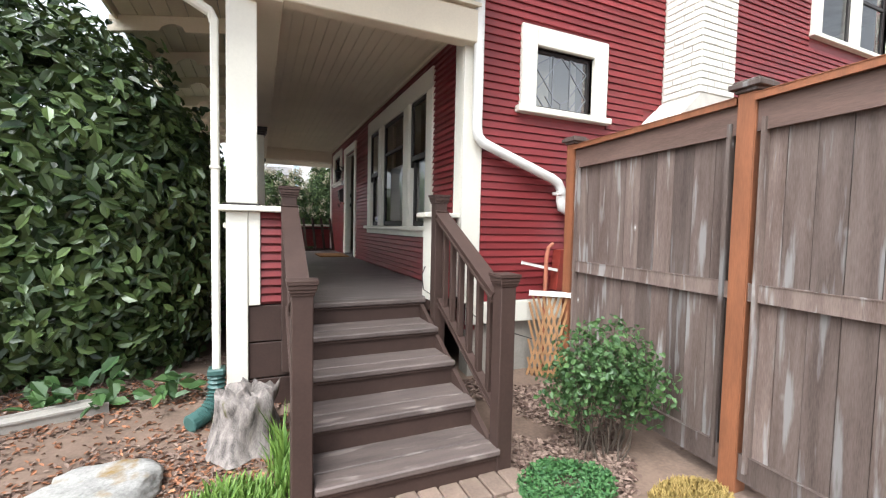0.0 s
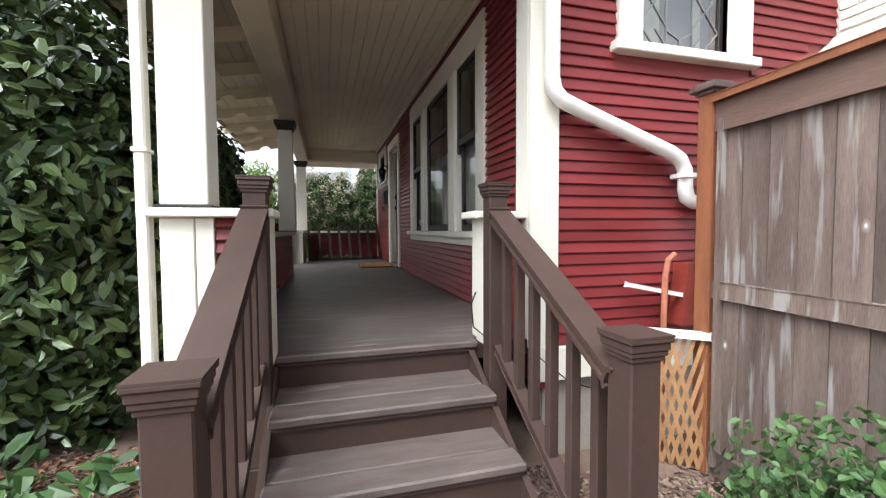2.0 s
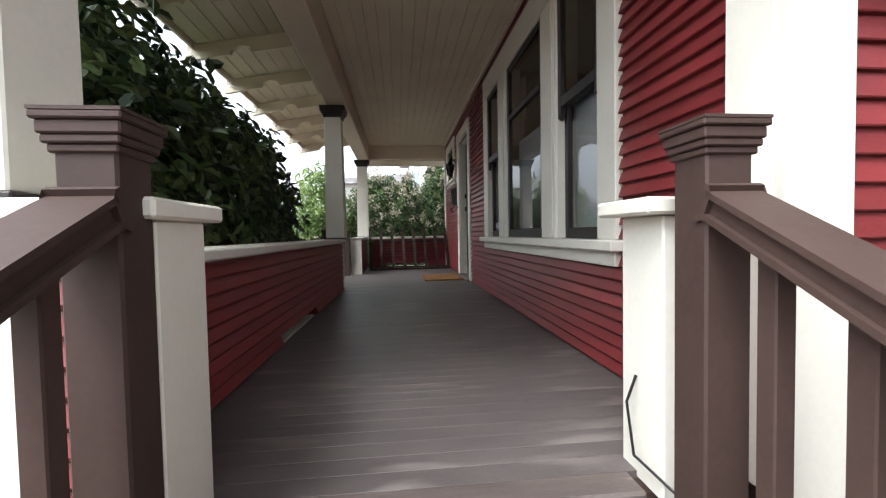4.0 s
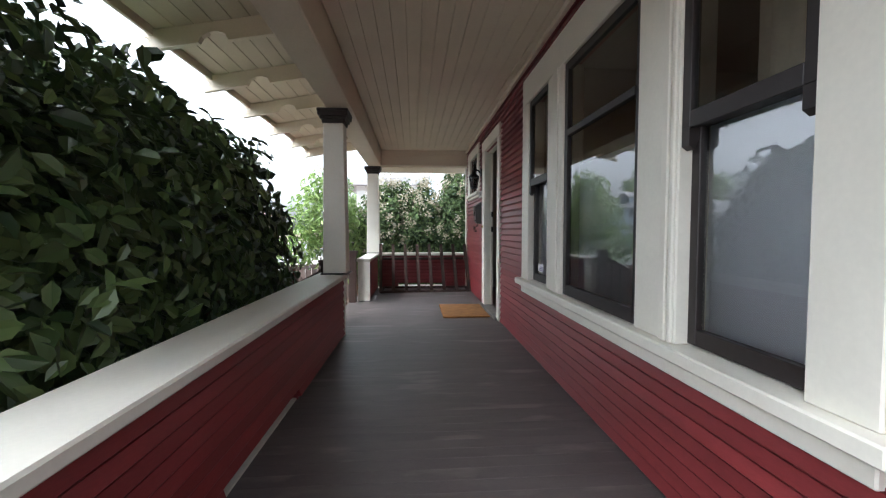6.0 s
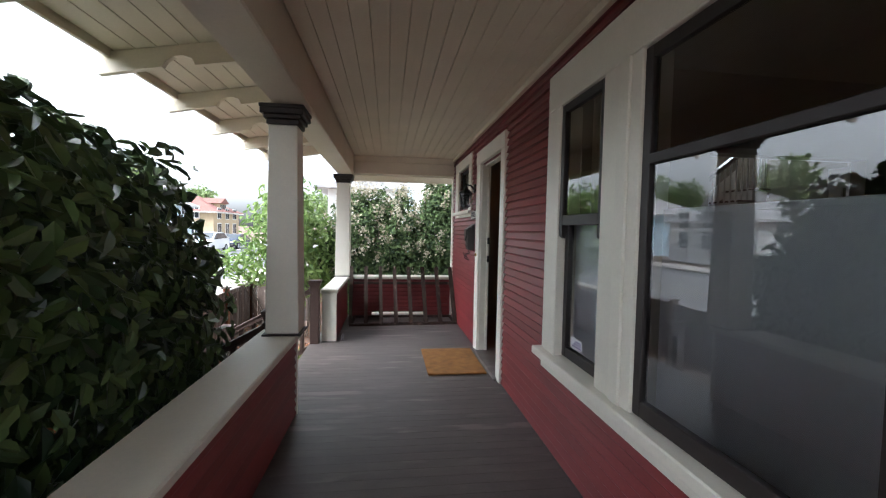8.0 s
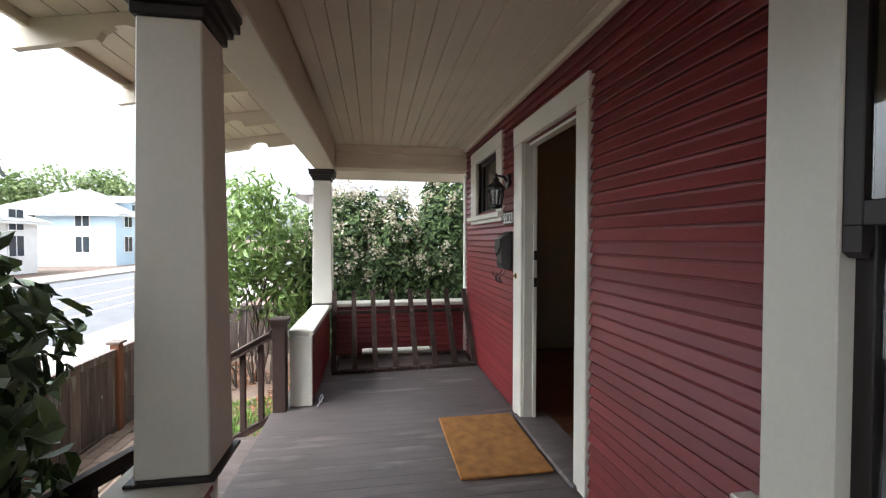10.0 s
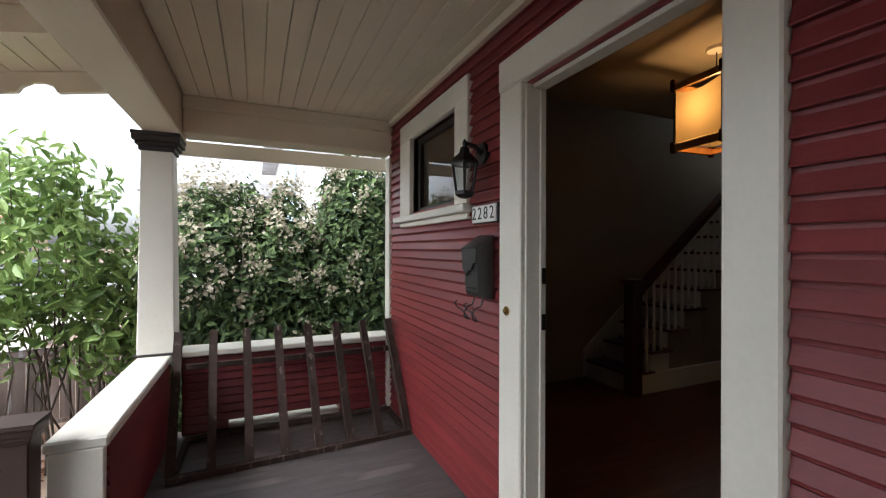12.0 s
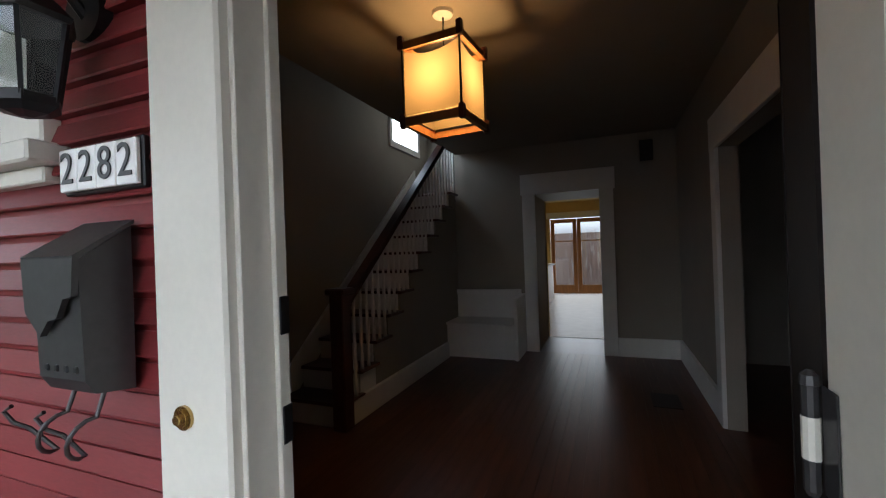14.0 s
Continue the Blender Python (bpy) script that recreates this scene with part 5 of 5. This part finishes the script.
def far_tree(x, y, z, r, h, n=1400):
    t = thing("street_tree", (x, y, z), "hazy light green tree behind the houses", "tree", "far trees")
    part("trunk", limb((x, y, z - 0.2), (x, y, z + h * 0.6), r * 0.09, r * 0.04, bmesh.new()), BARK, t)
    P, N = [], []
    for i in range(7):
        c = (x + random.uniform(-.5, .5) * r, y + random.uniform(-.5, .5) * r, z + h * random.uniform(0.45, 0.88))
        p, n_ = blob_points(n // 7, c, (r * 0.5, r * 0.5, h * 0.17), 0.2)
        P.append(p), N.append(n_)
    leaves_mesh("crown", np.concatenate(P), np.concatenate(N), 0.5, 0.6, FARLEAF, t)


for q in ((-32, 66, 0, 4.5, 11), (-36, 58, 0, 4, 12), (-27, 72, 0, 4, 9), (-30, 36, 0, 4, 9), (-8, 70, 0, 5, 8), (-30, 12, 0, 4, 9)):
    far_tree(*q)


# houses across the street
def house(x, y, w, d, h, walls, roofm, label, storeys=2, hip=1.0):
    """x, y: middle of the face to the street; w along the street, d away from it."""
    o = thing("house", (x, y, 0), label, "house", "houses across the street")
    part("wall", box(x - d, y - w / 2, -0.1, x, y + w / 2, h), walls, o)
    b = bmesh.new()
    e, rz = 0.6, h + w * 0.27
    cs = [b.verts.new(v) for v in ((x + e, y - w / 2 - e, h - 0.05), (x + e, y + w / 2 + e, h - 0.05), (x - d - e, y + w / 2 + e, h - 0.05), (x - d - e, y - w / 2 - e, h - 0.05))]
    ins = w / 2 * hip
    r0, r1 = b.verts.new((x - ins, y, rz)), b.verts.new((x - d + ins, y, rz))
    for f in ((cs[0], cs[1], r0), (cs[1], cs[2], r1, r0), (cs[2], cs[3], r1), (cs[3], cs[0], r0, r1), (cs[3], cs[2], cs[1], cs[0])):
        b.faces.new(f)
    bmesh.ops.recalc_face_normals(b, faces=b.faces)
    part("roof", b, roofm, o)
    part("eave_trim", box(x - d - 0.55, y - w / 2 - 0.55, h - 0.22, x + 0.55, y + w / 2 + 0.55, h - 0.06), WHITEP, o)
    for s in range(storeys):
        z = 1.1 + s * h / storeys
        for yy in (y - w * 0.3, y, y + w * 0.3):
            wn_ = part("window", box(x + 0.0, yy - 0.65, z - 0.1, x + 0.06, yy + 0.65, z + 1.4, 0.01), WHITEP, o, "white framed window")
            for a in (-0.3, 0.3):
                part("pane", box(x + 0.055, yy + a - 0.25, z, x + 0.075, yy + a + 0.25, z + 1.3), DARKPANE, wn_)
        for xx in (x - d * 0.25, x - d * 0.65):
            wn_ = part("window", box(xx - 0.6, y - w / 2 - 0.06, z - 0.1, xx + 0.6, y - w / 2, z + 1.4, 0.01), WHITEP, o, "white framed window")
            for a in (-0.28, 0.28):
                part("pane", box(xx + a - 0.23, y - w / 2 - 0.075, z, xx + a + 0.23, y - w / 2 - 0.055, z + 1.3), DARKPANE, wn_)
    dm_ = part("dormer", box(x - 2.6, y - 1.1, h + 0.1, x - 0.5, y + 1.1, h + 1.2), walls, o)
    part("dormer_roof", prism([(y - 1.5, h + 1.15), (y + 1.5, h + 1.15), (y, h + 1.9)], x - 2.8, x - 0.2, "x"), roofm, dm_)
    for a in (-0.7, 0.0, 0.7):
        part("pane", box(x - 0.51, y + a - 0.25, h + 0.35, x - 0.48, y + a + 0.25, h + 1.0), DARKPANE, dm_)
    return o


house(-21, 51, 9, 10, 4.4, BLUEPAINT, GREYROOF, "pale blue two storey house with hipped roof")
house(-21, 66, 9, 9, 4.0, TAN, REDROOF, "tan house with a brown-red roof")
house(-22, 35, 9, 9, 3.4, WHITEP, GREYROOF, "pale house with a grey gabled roof")
house(-22, 20, 10, 9, 3.2, WHITEP, GREYROOF, "low pale house with a grey roof")
house(-22, 6, 9, 9, 3.6, TAN, GREYROOF, "tan house with a grey roof")
nh = thing("neighbour_house", (6, 20, 0), "white neighbouring house beyond the hedge", "house")
part("wall", box(1.6, 18.5, -0.1, 11, 26, 5.2), WHITEP, nh)
part("wall", box(-1.2, 20.5, -0.1, 1.6, 26, 3.6), WHITEP, nh)
part("roof", prism([(-1.7, 3.6), (1.59, 3.6), (1.59, 3.95), (-1.2, 3.8)], 20.0, 26.5, "y"), GREYROOF, nh)
part("roof", prism([(1.1, 5.2), (11.5, 5.2), (6.3, 8)], 18, 26.5, "y"), GREYROOF, nh)
part("corner_trim", box(1.55, 18.45, -0.1, 1.75, 18.6, 5.2), BLUEPAINT, nh)


# vehicles
def car(x, y, paint, label, tall, name="car"):
    c = thing(name, (x, y, -0.085), label, "car", "cars on the street")
    h = 0.25 if tall else 0.0
    prof = [(-2.25, 0.30), (-2.3, 0.62), (-2.2, 0.92), (-1.25, 1.0 + h * 0.3), (-0.6, 1.42 + h), (1.0, 1.45 + h), (1.75 + h, 1.05 + h), (2.25, 0.98 + h * 0.5), (2.3, 0.4), (2.2, 0.28)]
    b = prism([(y + p[0], p[1] - 0.085) for p in prof], x - 0.88, x + 0.88, "x")
    bmesh.ops.bevel(b, geom=list(b.edges), offset=0.07, segments=2, affect="EDGES")
    body = part("body", b, paint, c, smooth=False)
    gp = [(-1.12, 1.03 + h * 0.3), (-0.58, 1.36 + h), (0.95, 1.38 + h), (1.5 + h, 1.06 + h * 0.5)]
    part("side_glass", prism([(y + p[0], p[1] - 0.085) for p in gp], x - 0.89, x + 0.89, "x"), DARKPANE, body)
    part("windscreen", prism([(y - 1.24, 0.95 + h * 0.3), (y - 0.64, 1.33 + h), (y - 0.62, 1.30 + h), (y - 1.2, 0.92 + h * 0.3)], x - 0.7, x + 0.7, "x"), DARKPANE, body)
    part("bumper", box(x - 0.85, y - 2.36, 0.22, x + 0.85, y - 2.2, 0.46, 0.04), RUBBER, body)
    for sx in (-0.6, 0.6):
        part("headlight", box(x + sx - 0.17, y - 2.315, 0.56, x + sx + 0.17, y - 2.2, 0.72, 0.02), INTRIM, body)
    for wx in (-0.8, 0.8):
        for wy in (-1.4, 1.4):
            t = part("wheel", tube([(x + wx - 0.11, y + wy, 0.24), (x + wx + 0.11, y + wy, 0.24)], 0.33, 20), RUBBER, c)
            part("rim", tube([(x + wx - 0.115, y + wy, 0.24), (x + wx + 0.115, y + wy, 0.24)], 0.19, 14), CARSILVER, t)
    return c


car(-14.2, 43, CARWHITE, "white sport utility car parked at the kerb", True)
car(-14.4, 49.5, CARDARK, "dark blue car parked at the kerb", False)
car(-14.3, 21, CARSILVER, "silver sedan parked across the street", False)

# front yard fence
ff = thing("yard_fence", (-2, 12, 0), "low weathered fence with orange posts around the front yard", "fence", kind="structure")


def fence_run(p0, p1, top, bays):
    p0, p1 = Vector(p0), Vector(p1)
    d = (p1 - p0).normalized()
    n_ = Vector((-d.y, d.x, 0))
    L = (p1 - p0).length
    for i in range(bays + 1):
        q = p0 + d * L * i / bays
        part("post", box(q.x - 0.045, q.y - 0.045, -0.05, q.x + 0.045, q.y + 0.045, top + 0.04, 0.005), FENCE_OR, ff)
        part("post_cap", box(q.x - 0.07, q.y - 0.07, top + 0.041, q.x + 0.07, q.y + 0.07, top + 0.07, 0.005), FENCE, ff)
    for z, m, hh in ((top - 0.05, FENCE, 0.08), (0.15, FENCE, 0.1)):
        part("rail", beam(p0 + Vector((0, 0, z)), p1 + Vector((0, 0, z)), 0.04, hh), m, ff)
    k = int(L / 0.14)
    for i in range(k):
        q = p0 + d * (i + 0.5) * L / k
        b = bmesh.new()
        r = bmesh.ops.create_cube(b, size=1)
        for v in r["verts"]:
            c = v.co
            v.co = q + d * c.x * (L / k - 0.006) + n_ * (c.y * 0.018 - 0.0) + Vector((0, 0, 0.04 + (c.z + 0.5) * (top - 0.06)))
        part("board", b, FENCE, ff)


fence_run((-1.9, 7.6, 0), (-1.9, 14.2, 0), 1.04, 5)
fence_run((-1.9, 14.2, 0), (1.0, 14.9, 0), 1.06, 2)

# paving, stones, stump
pv = thing("brick_path", (1.1, 2.2, 0.02), "worn brown brick path at the stair foot", "path", kind="structure")
mesh0 = None
for i in range(7):
    for jx in range(9):
        x, y = 0.62 + jx * 0.125 + (0.06 if i % 2 else 0), 2.50 - i * 0.215
        z = gz(x, y) + 0.012 + random.uniform(-0.004, 0.004)
        if mesh0 is None:
            p = part("brick", box(-0.058, -0.1, -0.03, 0.058, 0.1, 0.012, 0.008), PAVER, None)
            mesh0 = p.data
        else:
            p = new("brick", mesh0)
        p.parent = pv
        p.location = Vector((x, y, z)) - Vector(pv.location)
        p.rotation_euler = (random.uniform(-.02, .02), random.uniform(-.02, .02), random.uniform(-.03, .03))
wlk = thing("front_walk", (-1, 9.9, 0.02), "brown brick walk across the front yard", "path", kind="structure")
for i in range(14):
    for jx in range(8):
        p = new("brick", mesh0)
        p.parent = wlk
        p.location = Vector((-1.15 - jx * 0.122, 8.6 + i * 0.206 + (0.1 if jx % 2 else 0), gz(-1.5, 9) + 0.02)) - Vector(wlk.location)


def rock(name, c, r, m, label, cat, flat=1.0, rough=0.25, seed=0.0):
    b = bmesh.new()
    bmesh.ops.create_icosphere(b, subdivisions=4, radius=1)
    for v in b.verts:
        q = 1 + rough * noise.noise(v.co * 1.6 + Vector((seed, 0, 0))) + rough * 0.4 * noise.noise(v.co * 5 + Vector((seed, 3, 0)))
        zz = max(-0.5, min(flat, v.co.z))
        v.co = Vector((c[0] + v.co.x * r[0] * q, c[1] + v.co.y * r[1] * q, c[2] + zz * r[2] * q))
    return tagged(part(name, b, m, None, smooth=True), label, cat)


rock("garden_stone", (-0.48, 3.12, 0.07), (0.30, 0.24, 0.10), STONE, "flat pale stone with orange moss", "stone", 0.6, 0.25)
sp = thing("tree_stump", (0.2, 3.42, 0.08), "weathered grey tree stump beside the stairs", "stump")
b = bmesh.new()
sides, prof = 36, [(1.28, 0.0), (1.1, 0.06), (1.0, 0.16), (0.97, 0.27), (1.0, 0.35), (0.93, 0.40), (0.7, 0.415), (0.35, 0.40), (0.05, 0.41)]
rings = []
for r, z in prof:
    ring = []
    for k in range(sides):
        a = 6.2832 * k / sides
        q = 0.185 * r * (1 + 0.36 * noise.noise(Vector((math.cos(a) * 1.8, math.sin(a) * 1.8, z * 5))) + 0.12 * noise.noise(Vector((math.cos(a) * 5, math.sin(a) * 5, z * 14))))
        ring.append(b.verts.new((0.2 + q * math.cos(a), 3.42 + q * math.sin(a), 0.05 + z * 0.85 + 0.10 * (z > 0.3) * noise.noise(Vector((q * 22 * math.cos(a), q * 22 * math.sin(a), 2))))))
    rings.append(ring)
for r0, r1 in zip(rings, rings[1:]):
    for k in range(sides):
        b.faces.new((r0[k], r0[(k + 1) % sides], r1[(k + 1) % sides], r1[k]))
b.faces.new(rings[-1])
part("wood", b, STUMPM, sp, smooth=True)
ks = thing("garden_edging", (-1.0, 3.6, 0.1), "worn pale concrete edging strip in the soil", "edging", kind="structure")
for i in range(4):
    x = -0.72 - i * 0.62
    p = part("edging_block", beam((x, 4.12 - i * 0.18, 0.15), (x - 0.60, 3.95 - i * 0.18, 0.14), 0.13, 0.09, 0.015), KERB, ks)


# scattered leaf litter, mulch, grass
def scatter(name, k, area, size, aspect, m, label, cat, lift=0.012, upright=False, patchy=0.0, spread=0.5):
    P = []
    while len(P) < k:
        x, y = random.uniform(area[0], area[1]), random.uniform(area[2], area[3])
        if patchy and noise.noise(Vector((x * 1.7, y * 1.7, 5))) < random.uniform(-0.5, 0.5) * patchy:
            continue
        if 0.45 < x < 1.7 and y > 2.52:
            continue
        P.append((x, y, gz(x, y) + lift * random.uniform(0.3, 1.0)))
    n_ = np.tile([0, 0, 1.0], (k, 1))
    ob = leaves_mesh(name, np.array(P), n_, size, aspect, m, None, spread=spread)
    return tagged(ob, label, cat, kind="stuff")


scatter("leaf_litter", 7500, (-3.2, 0.45, 1.9, 4.6), 0.036, 0.5, LITTER, "fallen reddish brown leaves on the soil", "leaf litter", patchy=1.0)
scatter("bark_mulch", 7000, (1.6, 2.9, 1.9, 3.8), 0.042, 0.55, MULCH, "dark bark mulch beside the stairs", "mulch", patchy=0.3)
scatter("bark_mulch", 6000, (-3.2, 0.45, 2.9, 5.2), 0.040, 0.5, MULCH, "dark bark mulch under the shrub", "mulch", patchy=0.6)
scatter("yard_litter", 3000, (-1.85, 0.05, 10.2, 14.0), 0.05, 0.5, LITTER, "dry leaves on the front yard", "leaf litter", patchy=0.7)


def tufts(name, k, cx, cy, rx, ry, h, m, label, width=0.006):
    vs, fs = [], []
    for i in range(k):
        a, q = random.uniform(0, 6.2832), random.random() ** 0.5
        x, y = cx + rx * q * math.cos(a), cy + ry * q * math.sin(a)
        z = gz(x, y)
        hh, d = h * random.uniform(0.5, 1.2) * (1.1 - 0.5 * q), random.uniform(0, 6.2832)
        lx, ly = math.cos(d) * hh * 0.45, math.sin(d) * hh * 0.45
        wx, wy = -math.sin(d) * width, math.cos(d) * width
        o = len(vs)
        vs += [(x - wx, y - wy, z - 0.01), (x + wx, y + wy, z - 0.01), (x + lx * 0.4 + wx, y + ly * 0.4 + wy, z + hh * 0.65), (x + lx * 0.4 - wx, y + ly * 0.4 - wy, z + hh * 0.65), (x + lx, y + ly, z + hh)]
        fs += [(o, o + 1, o + 2, o + 3), (o + 3, o + 2, o + 4)]
    me = bpy.data.meshes.new(name)
    me.from_pydata(vs, [], fs)
    me.materials.append(m)
    return tagged(new(name, me), label, "grass", kind="stuff")


tufts("grass_tuft", 700, 0.14, 2.75, 0.25, 0.25, 0.15, GRASS, "bright green grass at the stair foot")
tufts("grass_tuft", 140, 0.40, 3.0, 0.07, 0.25, 0.34, GRASS, "tall grass blades beside the newel post")
tufts("dry_moss", 2200, 2.42, 1.98, 0.26, 0.16, 0.06, DRYGRASS, "dry tan moss cushion by the fence", 0.004)
tufts("yard_grass", 2500, -0.9, 9.2, 0.9, 0.9, 0.09, GRASS, "patchy grass in the front yard", 0.006)
tufts("yard_grass", 2000, -0.6, 11.4, 0.7, 0.8, 0.09, GRASS, "patchy grass in the front yard", 0.006)
P = np.array([(1.86 + 0.30 * math.sqrt(random.random()) * math.cos(a), 2.32 + 0.24 * math.sqrt(random.random()) * math.sin(a), 0.035 + random.uniform(0, 0.03)) for a in [random.uniform(0, 6.28) for _ in range(2600)]])
tagged(leaves_mesh("ground_cover", P, np.tile([0, 0, 1.0], (len(P), 1)), 0.022, 0.75, COVER, None), "low green ground cover beside the path", "ground cover", kind="stuff")
for cx, cy in ((-0.72, 4.15), (-0.35, 4.12), (-1.05, 4.2)):
    P = np.array([(cx + random.gauss(0, 0.11), cy + random.gauss(0, 0.09), gz(cx, cy) + 0.05 + abs(random.gauss(0, 0.09))) for _ in range(24)])
    tagged(leaves_mesh("hellebore", P, np.tile([0, -0.3, 1.0], (24, 1)), 0.12, 0.55, ROSE, None), "low broad leaved green plant under the shrub", "plant", "plants under the shrub", kind="stuff")

# ------------------------------------------------------------- deck boards and chimney bricks
n_boards = 90
step = (EY + 0.08 - 3.995) / n_boards
for i in range(n_boards):
    y = 3.995 + i * step
    x0 = 0.075 if 8.08 < y < 10.0 else 0.12
    part("deck_board", box(x0, y + 0.0006, DECKZ - 0.022, WX - 0.002, y + step - 0.0006, DECKZ + random.uniform(-0.0003, 0.0003), 0.0005), DECK, floor)

bricks = {}


def brick(size):
    key = tuple(round(s, 3) for s in size)
    if key not in bricks:
        b = box(-size[0] / 2, -size[1] / 2, -size[2] / 2, size[0] / 2, size[1] / 2, size[2] / 2, 0.004)
        me = bpy.data.meshes.new("brick")
        b.to_mesh(me)
        b.free()
        me.materials.append(WHITEBRICK)
        bricks[key] = me
    return bricks[key]


z, row = 2.88, 0
while z < 5.3:
    off = 0.0 if row % 2 else 0.105
    for face in ("front", "side"):
        a0, a1 = (4.302, 4.818) if face == "front" else (3.392, SY - 0.03)
        for s0, s1 in [(max(a0, a0 - off + k * 0.21), min(a1, a0 - off + (k + 1) * 0.21 - 0.009)) for k in range(4)]:
            if s1 - s0 < 0.03:
                continue
            me = brick((s1 - s0, 0.016, 0.06) if face == "front" else (0.016, s1 - s0, 0.06))
            p = new("brick", me)
            p.parent = ch
            c = Vector(((s0 + s1) / 2, 3.392, z + 0.03)) if face == "front" else Vector((4.302, (s0 + s1) / 2, z + 0.03))
            p.location = c + Vector((random.uniform(-.001, .001), random.uniform(-.001, .001), 0)) - Vector(ch.location)
    z += 0.069
    row += 1
for i in range(48):
    y = 8.18 + i * 0.083
    p = part("floor_board", box(FX + 0.01, y, 0.856, 6.86, y + 0.0815, 0.8605, 0.0), INFLOOR, fl) if y < 10.75 else None
